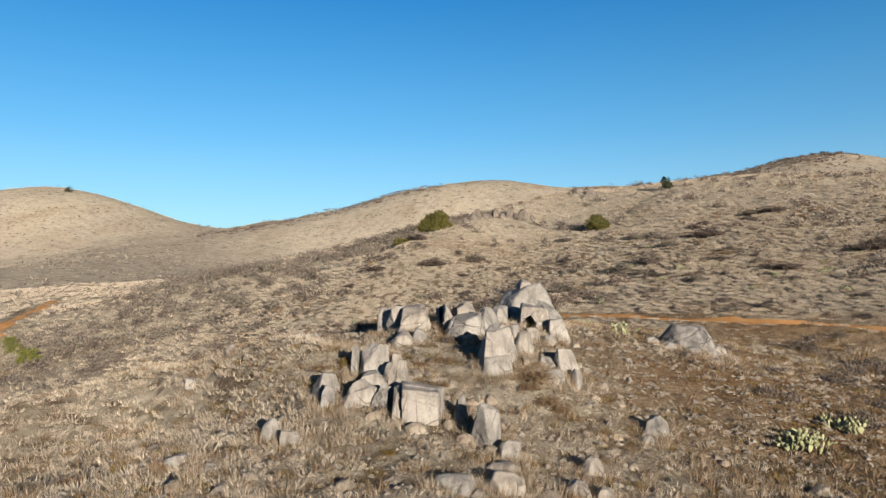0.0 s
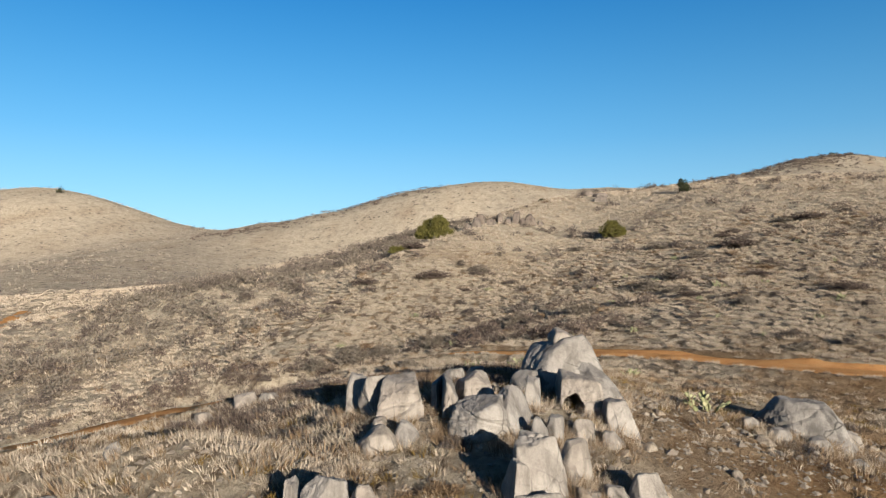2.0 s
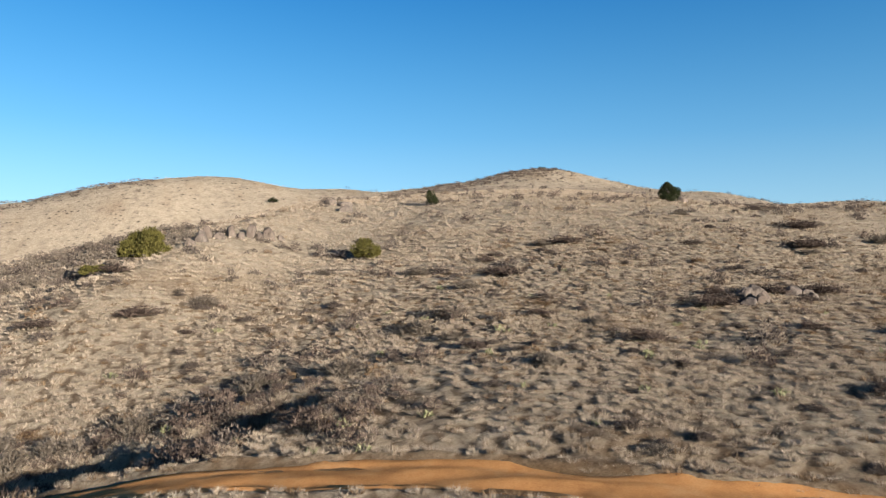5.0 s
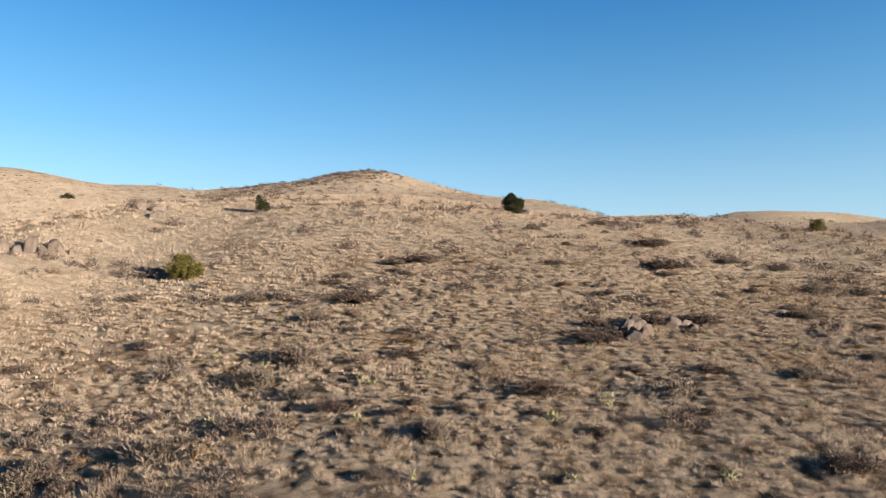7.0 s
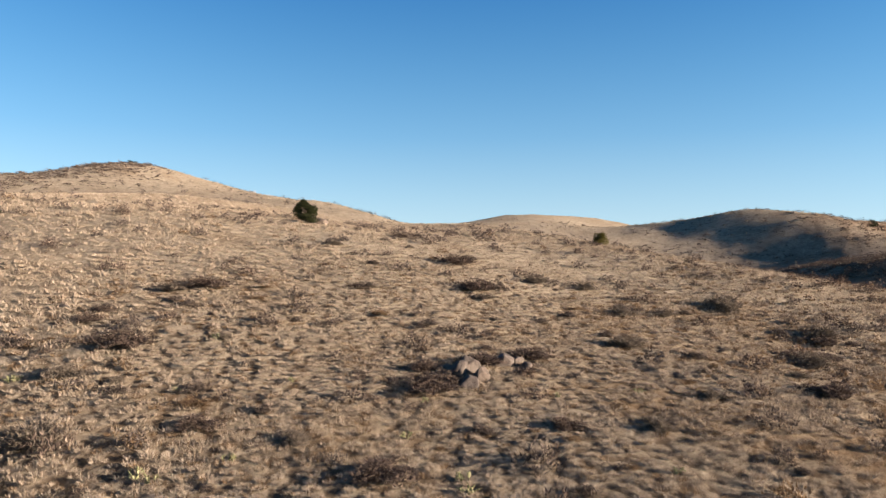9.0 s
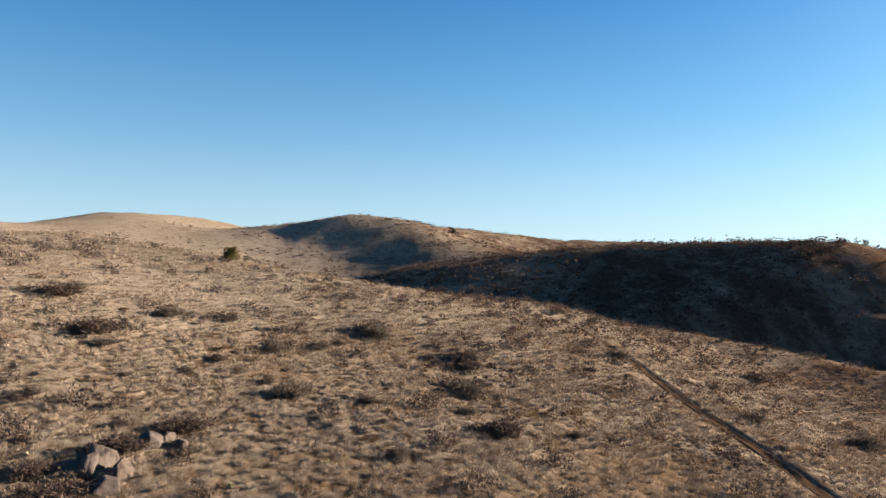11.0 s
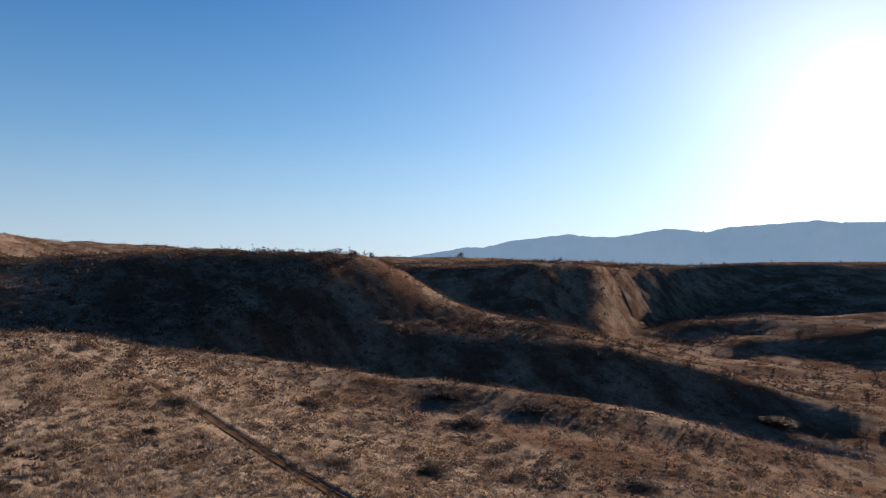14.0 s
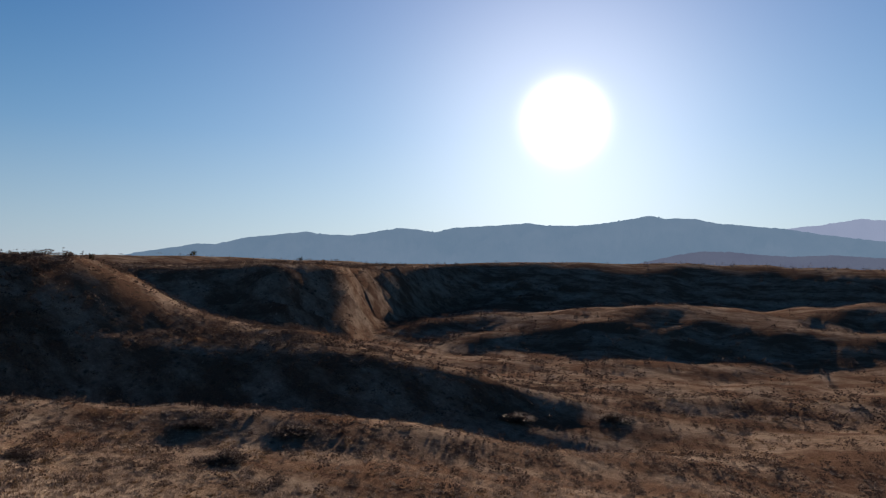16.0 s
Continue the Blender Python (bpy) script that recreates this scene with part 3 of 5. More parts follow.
# ---- helpers for things ----
def part(name, bm, material, parent, label=""):
    """Links a bmesh or a mesh as one part under a thing or a part."""
    if isinstance(bm, bmesh.types.BMesh):
        me = bpy.data.meshes.new(name)
        bm.to_mesh(me)
        bm.free()
        me.materials.append(material)
    else:
        me = bm
    ob = new(name, me)
    ob.parent = parent
    return tagged(ob, label)


def spot(x, y, sink=0.0, turn=0.0, size=1.0, tip=0.0):
    """A pose on the ground."""
    return pose(x, y, height_at(x, y) - sink, tip, tip * 0.6, turn) @ Matrix.Scale(size, 4)


# ---- boulders and stones ----
def boulder_mesh(name, w, d, h, seed, boxy=3.0, taper=0.25, lean=0.0, cuts=5, detail=4, cracks=2, stone=GRANITE, sunk=0.42, hollow=None):
    """A weathered granite block: broken faces with worn edges, open joints and a rough skin."""
    rnd = random.Random(seed)
    bm = bmesh.new()
    bmesh.ops.create_icosphere(bm, subdivisions=detail, radius=1.0)
    worn = 14 + 4.0 * boxy
    planes = []
    for n in ((1, 0, 0), (-1, 0, 0), (0, 1, 0), (0, -1, 0), (0, 0, 1), (0, 0, -1)):
        n = (Vector(n) + Vector((rnd.uniform(-0.22, 0.22), rnd.uniform(-0.22, 0.22), rnd.uniform(-0.15, 0.25)))).normalized()
        planes.append((n, rnd.uniform(0.86, 1.0)))
    for _ in range(cuts + 2):
        n = Vector((rnd.uniform(-1, 1), rnd.uniform(-1, 1), rnd.uniform(-0.3, 1))).normalized()
        planes.append((n, rnd.uniform(0.72, 1.0)))
    joints = []
    for k in range(cracks):
        n = Vector((rnd.uniform(-1, 1), rnd.uniform(-1, 1), rnd.uniform(-0.3, 0.3) if k % 2 else 1.4)).normalized()
        joints.append((n, rnd.uniform(-0.25, 0.45), rnd.uniform(0.05, 0.10)))
    shift = Vector((seed * 3.17 % 50, seed * 1.31 % 50, seed * 7.7 % 50))
    for v in bm.verts:
        u = v.co.normalized()
        u = (u + 0.10 * noise.noise_vector(u * 1.7 + shift)).normalized()
        r = sum((max(u.dot(n), 0.0) / k) ** worn for n, k in planes) ** (-1 / worn)
        p = u * r
        f = noise.fractal(p * 1.3 + shift, 0.9, 2.0, 4)
        g = noise.fractal(p * 5.0 + shift, 0.7, 2.1, 3)
        p = p + u * (0.06 * f + 0.035 * g)
        for n, k, deep in joints:
            off = p.dot(n) - k + 0.10 * noise.noise(p * 1.6 + shift)
            p = p - u * deep * math.exp(-(off / 0.04) ** 2)
            if off > 0:
                p = p + Vector((n.y, -n.x, 0)) * deep * 0.6
        if hollow and p.y < 0:
            hx, hz, wide, deep = hollow
            p.y += deep * min(1, max(0, (wide + 0.25 * noise.noise(p * 2.3 + shift) - math.hypot(p.x - hx, (p.z - hz) * 0.8)) / 0.12))
        t = (p.z + 1) / 2
        s = 1 - taper * t * t
        v.co = Vector(((p.x * s + lean * t) * w / 2, p.y * s * d / 2, (p.z + sunk) * h / (1 + sunk)))
    # trimmed to its full breadth, depth and height above the ground
    lo = [min(v.co[k] for v in bm.verts) for k in range(3)]
    hi = [max(v.co[k] for v in bm.verts) for k in range(3)]
    for v in bm.verts:
        v.co = Vector(((v.co.x - (lo[0] + hi[0]) / 2) * w / (hi[0] - lo[0]), (v.co.y - (lo[1] + hi[1]) / 2) * d / (hi[1] - lo[1]), v.co.z * h / hi[2]))
    for face in bm.faces:
        face.smooth = True
    me = bpy.data.meshes.new(name)
    bm.to_mesh(me)
    bm.free()
    me.materials.append(stone)
    return me


BOULDERS = 0
ROCK_FEET = []


def boulder(x, y, w, d, h, turn, label, boxy=3.0, taper=0.25, lean=0.0, cuts=5, detail=4, cracks=2, up=0.0, tip=0.0, seed=None, top=None, hollow=None):
    """A boulder of height h, or one whose summit stands at the level top."""
    global BOULDERS
    BOULDERS += 1
    ground = height_at(x, y)
    if label == PINK:
        h, w, tip = h * 1.0, w * 1.1, 8
    if top is not None:
        h = top - ground - up
    if y < 31:
        ROCK_FEET.append((x, y, w, d))
    ob = new("boulder", boulder_mesh("boulder", w, d, h, seed or 11 + BOULDERS * 5, boxy, taper, lean, cuts, detail, cracks, GRANITE_GREY if y > 45 else GRANITE, hollow=hollow))
    ob.matrix_world = pose(x, y, ground + up, tip, tip * 0.6, turn)
    return tagged(ob, label, "boulder", "boulders on the slope")


PINK = "pinkish granite rock beside dark brush on the slope"
PALE = "pale weathered granite boulder standing in dry grass"
BLOCK = "blocky cracked granite boulder among the outcrop"
SLAB = "flat-topped pale granite slab lying on the knoll"
LOW = "small rounded granite rock half sunk in soil"
# the great dome and the rocks at its foot
boulder(2.84, 23.35, 2.15, 2.7, 1, -8, "tall domed granite boulder, split by joints, with a cap stone", 1.5, 0.42, -0.06, 0, 6, 0, seed=16, top=-0.56)
boulder(3.25, 22.5, 1.25, 2.2, 1, 6, "sloping granite shoulder of the domed boulder", 2.6, 0.55, -0.30, 3, 5, 1, top=-0.98)
boulder(2.84, 23.45, 0.85, 0.9, 1, 15, "small pale cap stone perched on the domed boulder", 2.6, 0.3, 0, 4, 4, 0, up=1.0, top=-0.44)
boulder(2.80, 21.30, 0.98, 1.8, 1, -6, "arched granite boulder leaning over a dark hollow", 4.0, 0.26, 0.05, 0, 6, 1, seed=47, top=-1.15, hollow=(-0.50, -0.34, 0.46, 1.3))
boulder(3.30, 20.45, 0.62, 1.0, 1, 8, "upright pale granite post under the arched boulder", 4.4, 0.2, 0, 1, 5, 1, top=-1.52)
boulder(1.74, 20.75, 0.36, 0.7, 1, -6, "thin upright granite slab beside a dark hollow", 5.0, 0.25, 0.06, 1, 5, 1, top=-1.15)
boulder(1.80, 22.3, 0.60, 0.8, 1, 20, BLOCK, 3.6, 0.3, 0, 4, 4, 1, top=-1.25)
boulder(2.45, 19.55, 0.50, 0.42, 0.36, 30, BLOCK, 3.2, 0.3)
boulder(2.95, 19.35, 0.42, 0.40, 0.26, 60, LOW, 3.2, 0.3)
boulder(1.46, 17.45, 0.92, 1.05, 1, -8, "upright split granite block facing the sun", 4.4, 0.25, 0.06, 2, 6, 3, top=-1.49)
boulder(1.02, 17.1, 0.34, 0.7, 1, 10, "thin granite flake split from a larger block", 4.8, 0.2, 0.1, 1, 5, 1, top=-1.72)
boulder(1.28, 16.75, 0.74, 0.5, 1, 12, BLOCK, 4.0, 0.3, 0, 3, 5, 2, top=-2.12)
boulder(1.98, 17.95, 0.55, 0.6, 0.62, 40, BLOCK, 3.4, 0.3)
# the broad boulder with the slabs that lean on it
boulder(0.66, 19.6, 1.30, 1.3, 1, -10, "broad rounded granite boulder in the outcrop", 3.4, 0.32, 0.06, 4, 6, 3, top=-1.30)
boulder(0.66, 21.0, 0.84, 1.0, 1, 8, BLOCK, 4.4, 0.2, -0.1, 2, 5, 2, top=-1.06)
boulder(1.26, 19.75, 0.78, 1.1, 1, -24, "leaning granite slab wedged between boulders", 4.2, 0.45, -0.30, 2, 5, 1, top=-1.15)
boulder(0.10, 20.5, 0.34, 1.5, 1, 4, "thin granite slab standing against a boulder", 5.5, 0.15, 0.12, 0, 5, 1, top=-1.12)
boulder(-0.10, 20.9, 0.20, 1.1, 1, -5, "thin granite slab standing against a boulder", 5.5, 0.2, 0.16, 0, 5, 1, top=-1.22)
boulder(1.62, 19.0, 0.42, 0.4, 0.50, 15, BLOCK, 3.4, 0.3)
boulder(1.95, 19.3, 0.36, 0.36, 0.42, 45, BLOCK, 3.0, 0.3)
boulder(-0.84, 20.85, 1.00, 1.35, 1, 4, "cube-shaped granite boulder with a dark shadowed side", 5.0, 0.14, 0, 0, 6, 3, top=-1.14)
boulder(-1.34, 21.4, 0.80, 0.8, 1, 14, BLOCK, 3.8, 0.25, 0, 3, 5, 1, top=-1.20)
boulder(-1.80, 22.0, 0.56, 0.70, 1, 6, PALE, 3.0, 0.35, 0, 4, 4, 1, top=-1.28)
boulder(-1.20, 20.1, 0.38, 0.34, 0.22, 40, LOW, 3.4, 0.3)
# the lower cluster
boulder(-1.62, 16.45, 0.80, 0.85, 1, 8, "upright pale granite block with a sharp shaded face", 5.2, 0.16, 0.04, 1, 6, 2, top=-1.80)
boulder(-2.06, 16.6, 0.24, 0.60, 1, -6, "thin granite flake standing beside a block", 5.2, 0.2, 0.1, 0, 5, 1, top=-1.88)
boulder(-1.06, 15.65, 0.72, 0.66, 1, -14, BLOCK, 4.2, 0.4, 0.18, 3, 5, 2, top=-2.08)
boulder(-1.58, 15.65, 0.76, 0.60, 1, 8, BLOCK, 4.2, 0.2, 0, 1, 5, 2, top=-2.33)
boulder(-1.82, 15.1, 0.78, 0.52, 1, 16, BLOCK, 3.8, 0.3, 0.1, 3, 5, 2, top=-2.44)
boulder(-1.30, 14.95, 0.46, 0.44, 1, -20, "thin granite flake standing beside a block", 4.6, 0.3, 0.1, 1, 5, 1, top=-2.50)
boulder(-1.15, 17.1, 0.42, 0.4, 0.40, 30, BLOCK, 3.4, 0.3)
boulder(-2.60, 15.8, 0.72, 0.7, 1, 25, PALE, 3.6, 0.3, 0, 3, 5, 1, top=-2.38)
boulder(-2.50, 15.15, 0.36, 0.38, 1, 12, LOW, 3.4, 0.3, 0, 3, 4, 1, top=-2.55)
boulder(-0.42, 14.55, 0.96, 0.95, 1, 3, SLAB, 6.0, 0.06, 0, -2, 6, 2, top=-2.44)
boulder(-0.98, 14.45, 0.22, 0.62, 1, 5, "thin granite flake split from the slab", 5.5, 0.15, 0.08, -1, 5, 1, top=-2.50)
boulder(0.36, 14.4, 0.34, 0.36, 1, -14, BLOCK, 4.4, 0.3, 0.1, 1, 4, 1, top=-2.60)
boulder(0.80, 13.55, 0.62, 0.46, 1, -38, "wedge-shaped granite slab tilted on edge", 5.0, 0.4, 0.34, 1, 5, 1, tip=10, top=-2.56)
boulder(1.22, 12.95, 0.42, 0.36, 0.32, 10, LOW, 3.2)
boulder(1.06, 12.25, 0.62, 0.48, 0.22, -5, SLAB, 4.6, 0.2)
boulder(1.02, 11.45, 0.58, 0.46, 0.26, 12, LOW, 3.8, 0.2)
boulder(0.2, 11.35, 0.68, 0.52, 0.18, -22, SLAB, 4.6, 0.2)
boulder(0.56, 11.15, 0.42, 0.32, 0.14, 40, LOW, 3.6)
boulder(2.63, 12.6, 0.46, 0.38, 0.34, 20, BLOCK, 4.0, 0.25)
boulder(2.22, 11.6, 0.48, 0.4, 0.24, -14, LOW, 3.0)
boulder(2.66, 11.55, 0.4, 0.34, 0.22, 8, LOW, 3.0)
# on the stony side towards the track
boulder(7.70, 22.4, 2.0, 1.8, 0.78, -20, "low cracked granite hump ringed by broken stones", 1.8, 0.5, 0, 2, 6, 4)
for x, y, w, h, turn in ((7.0, 21.5, 0.7, 0.40, 20), (7.6, 21.2, 0.6, 0.34, -15), (8.2, 21.4, 0.8, 0.36, 40), (8.6, 22.0, 0.7, 0.42, 10), (7.2, 20.7, 0.45, 0.24, 60), (8.0, 20.6, 0.5, 0.22, -30), (8.7, 21.0, 0.45, 0.25, 25), (6.6, 22.1, 0.5, 0.3, 5)):
    boulder(x, y, w * 0.8, w * 0.6, h * 0.7, turn, "broken slab of pale granite on the stony hump", 4.2, 0.3, 0.1, 3, 4, 1)
boulder(4.58, 15.1, 0.54, 0.45, 0.42, -17, BLOCK, 3.0, 0.3)
boulder(4.22, 14.5, 0.34, 0.28, 0.22, 12, LOW)
boulder(3.96, 10.95, 0.34, 0.3, 0.28, 0, PALE, 2.4)
boulder(3.02, 17.5, 0.72, 0.7, 1, 34, "dark-faced granite block leaning on its neighbour", 4.6, 0.3, -0.1, 1, 5, 1, top=-2.04)
boulder(2.58, 17.5, 0.50, 0.5, 1, -20, BLOCK, 4.6, 0.25, 0.1, 1, 5, 1, top=-2.25)
boulder(2.10, 17.45, 0.46, 0.4, 1, 14, BLOCK, 4.0, 0.3, 0, 2, 4, 1, top=-2.32)
boulder(2.62, 16.85, 0.60, 0.4, 1, 8, BLOCK, 4.4, 0.3, 0, 2, 4, 1, top=-2.48)
boulder(3.20, 16.9, 0.44, 0.4, 0.34, 50, LOW, 4.0, 0.3)
boulder(-1.15, 19.3, 0.75, 0.6, 0.40, 5, PALE, 2.6, 0.3)
boulder(-0.64, 19.4, 0.5, 0.42, 0.38, 20, BLOCK, 3.0)
boulder(-3.4, 13.95, 0.52, 0.44, 0.38, 14, PALE, 2.8, 0.3)
boulder(-2.92, 13.4, 0.38, 0.32, 0.22, -20, LOW)
boulder(-4.15, 12.55, 0.32, 0.28, 0.16, 0, LOW, 3.2)
boulder(-5.05, 13.3, 0.5, 0.44, 0.16, 21, SLAB, 4.0)
boulder(-7.0, 19.6, 0.44, 0.4, 0.24, 20, LOW)
boulder(-6.0, 19.8, 0.4, 0.36, 0.28, 0, LOW)
boulder(-5.5, 26.6, 0.65, 0.5, 0.42, 18, BLOCK, 3.4)
boulder(-4.9, 26.9, 0.72, 0.6, 0.3, -10, PALE, 3.0)
boulder(-6.3, 25.6, 0.5, 0.45, 0.3, 40, LOW, 3.0)
boulder(0.25, 25.6, 0.65, 0.55, 0.34, 0, PALE, 2.4)
boulder(0.85, 26.2, 0.65, 0.55, 0.38, 30, PALE, 2.4)
# outcrops farther up the slope
CRAG = "jagged grey granite rock of a far outcrop"
boulder(2.6, 78.2, 0.9, 0.8, 0.6, 0, CRAG, 3.2, 0.4)
boulder(3.5, 79.0, 1.2, 0.9, 0.9, 30, CRAG, 3.0, 0.5, 0.2)
boulder(4.1, 80.2, 0.8, 0.9, 1.0, 70, CRAG, 3.4, 0.4)
boulder(5.0, 80.0, 1.1, 0.9, 0.55, -20, CRAG, 3.4, 0.4)
boulder(6.1, 80.9, 0.8, 0.8, 0.9, 10, CRAG, 3.0, 0.6, -0.2)
boulder(6.9, 80.6, 1.0, 0.8, 0.6, 40, CRAG, 3.0, 0.5)
boulder(7.8, 81.4, 0.9, 0.9, 1.15, 50, CRAG, 4.0, 0.25)
boulder(8.5, 81.2, 0.8, 0.7, 0.7, 20, CRAG, 3.0, 0.4)
boulder(9.5, 82.0, 1.2, 1.0, 1.05, -10, CRAG, 4.2, 0.15)
boulder(10.6, 82.4, 0.7, 0.6, 0.4, 10, CRAG, 3.0, 0.3)
boulder(32.7, 49.4, 0.85, 0.67, 0.63, 20, PINK, 3.2, 0.3)
boulder(33.5, 49.3, 1.07, 0.84, 0.68, -30, PINK, 3.0, 0.35)
boulder(33.0, 48.3, 0.93, 0.72, 0.66, 0, PINK, 3.0, 0.4)
boulder(32.0, 48.4, 1.25, 0.96, 0.45, 40, PINK, 2.8, 0.3)
boulder(35.7, 48.6, 1.12, 0.90, 0.54, 10, PINK, 2.8, 0.3)
boulder(36.5, 48.3, 0.88, 0.67, 0.36, -20, PINK, 3.0)
boulder(36.2, 47.6, 0.83, 0.66, 0.36, 35, PINK, 3.0)
boulder(59.0, 86.6, 1.38, 1.08, 0.79, 0, CRAG, 3.2, 0.3)
boulder(60.2, 86.3, 1.88, 1.32, 0.68, 30, CRAG, 3.0, 0.3)
boulder(19.9, 103.0, 1.62, 1.20, 0.61, 0, CRAG)
boulder(21.5, 102.0, 2.00, 1.44, 0.54, 30, CRAG)
boulder(20.6, 98.0, 1.75, 1.32, 0.79, -20, CRAG)

STONES = [boulder_mesh("stone", 1.0, rw, rh, 400 + k * 7, bx, 0.25, 0.1, 3, 3, 0, STONE_TAN) for k, (rw, rh, bx) in
          enumerate(((0.7, 0.42, 8), (0.85, 0.34, 9), (0.6, 0.50, 7), (0.75, 0.26, 9), (0.55, 0.40, 8)))]


def scatter_stones(count, cx, cy, rx, ry, small, large, seed):
    rnd = random.Random(seed)
    for _ in range(count):
        r, a = rnd.random() ** 0.5, rnd.uniform(0, math.tau)
        x, y = cx + rx * r * math.cos(a), cy + ry * r * math.sin(a)
        size = small + (large - small) * rnd.random() ** 2.2
        ob = new("stone", STONES[rnd.randrange(5)])
        ob.matrix_world = spot(x, y, 0.12 * size, rnd.uniform(0, 360), size, rnd.uniform(-12, 12))
        tagged(ob, "loose angular granite stone on reddish soil", "stone", "loose stones on the knoll")


scatter_stones(220, 1.0, 12.8, 6.0, 4.6, 0.08, 0.46, 3)
scatter_stones(40, 3.2, 17.5, 2.8, 3.2, 0.12, 0.40, 4)
scatter_stones(80, 8.0, 19.0, 5.5, 5.0, 0.12, 0.36, 5)
scatter_stones(30, -5.0, 18.0, 3.5, 7.0, 0.12, 0.36, 6)
scatter_stones(22, 7.7, 20.9, 1.5, 1.2, 0.2, 0.45, 7)


def gravel(count, cx, cy, rx, ry, seed):
    """Small chips of stone strewn over the knoll."""
    rnd = np.random.default_rng(seed)
    r, a = np.sqrt(rnd.random(count)), rnd.uniform(0, 2 * np.pi, count)
    x, y = cx + rx * r * np.cos(a), cy + ry * r * np.sin(a)
    size = 0.025 + 0.10 * rnd.random(count) ** 4
    unit = np.array([(1, 0, 0), (0, 1, 0), (-1, 0, 0), (0, -1, 0), (0.2, 0.1, 0.5), (0, 0, -0.6)])
    v = unit[None] * (1 + 0.35 * rnd.uniform(-1, 1, (count, 6, 3)))
    t = rnd.uniform(0, 2 * np.pi, count)[:, None]
    v = np.stack([v[..., 0] * np.cos(t) - v[..., 1] * np.sin(t), v[..., 0] * np.sin(t) + v[..., 1] * np.cos(t), v[..., 2]], -1)
    v = v * size[:, None, None] + np.stack([x, y, surface(x, y)], -1)[:, None]
    tri = np.array([(0, 1, 4), (1, 2, 4), (2, 3, 4), (3, 0, 4), (1, 0, 5), (2, 1, 5), (3, 2, 5), (0, 3, 5)])
    f = tri[None] + 6 * np.arange(count)[:, None, None]
    tagged(new("gravel", raw_mesh("gravel", v.reshape(-1, 3), f.reshape(-1, 3), STONE_TAN)), "pale chips of broken granite on bare soil", "gravel", kind="stuff")


gravel(14000, 3.5, 15.5, 12, 9, 8)


# ---- plants made of many small blades ----
def blades(root, count, rnd, length, width, spread, lift, base=0.25):
    """Tufts of narrow pointed blades from the roots (n, 3): verts and triangles."""
    n = len(root)
    length = np.broadcast_to(length, (n,))[:, None]
    width = np.broadcast_to(width, (n,))[:, None]
    a = rnd.uniform(0, 2 * np.pi, (n, count))
    lean = rnd.uniform(0.05, 1.0, (n, count)) * spread
    ln = length * rnd.uniform(0.55, 1.2, (n, count))
    out = np.stack([np.cos(a), np.sin(a)], -1)
    up = np.sqrt(np.maximum(1 - lean ** 2, 0.03)) * lift
    foot = root[:, None] + np.concatenate([out * (length * base * np.sqrt(rnd.uniform(0, 1, (n, count))))[..., None], np.zeros((n, count, 1))], -1)
    tip = foot + np.concatenate([out * (ln * lean)[..., None], (ln * up)[..., None]], -1)
    t = rnd.uniform(0, 2 * np.pi, (n, count))
    perp = np.stack([np.cos(t), np.sin(t), 0 * t], -1) * (width * rnd.uniform(0.6, 1.3, (n, count)))[..., None]
    verts = np.stack([foot - perp, foot + perp, tip], 2).reshape(-1, 3)
    return verts, np.arange(len(verts)).reshape(-1, 3)


def on_ground(x, y, sink=0.02):
    return np.stack([x, y, surface(x, y) - sink], -1)


def keep_off(x, y, rnd, bare_keep=0.35):
    """Thins plants on the track and on bare soil."""
    d, _, _ = nearest(ROAD, x, y, 6)
    half = (1.35 - 0.75 * np.clip((x - 20) / 12, 0, 1)) * (x > -57)
    chance = 1 - (1 - bare_keep) * bare_mask(x, y)
    return (d > half) & (rnd.random(len(x)) < chance)


def field(count, shape, seed):
    """Random points of a stretch of the plan: a box, or a sector (centre, radii, bearings)."""
    rnd = np.random.default_rng(seed)
    if shape[0] == "box":
        _, x0, x1, y0, y1 = shape
        return rnd.uniform(x0, x1, count), rnd.uniform(y0, y1, count), rnd
    _, cx, cy, r0, r1, b0, b1 = shape
    r = np.sqrt(rnd.uniform(r0 * r0, r1 * r1, count)) if r1 < 180 else r0 * (r1 / r0) ** rnd.uniform(0, 1, count)
    a = np.radians(rnd.uniform(b0, b1, count))
    return cx + r * np.sin(a), cy + r * np.cos(a), rnd


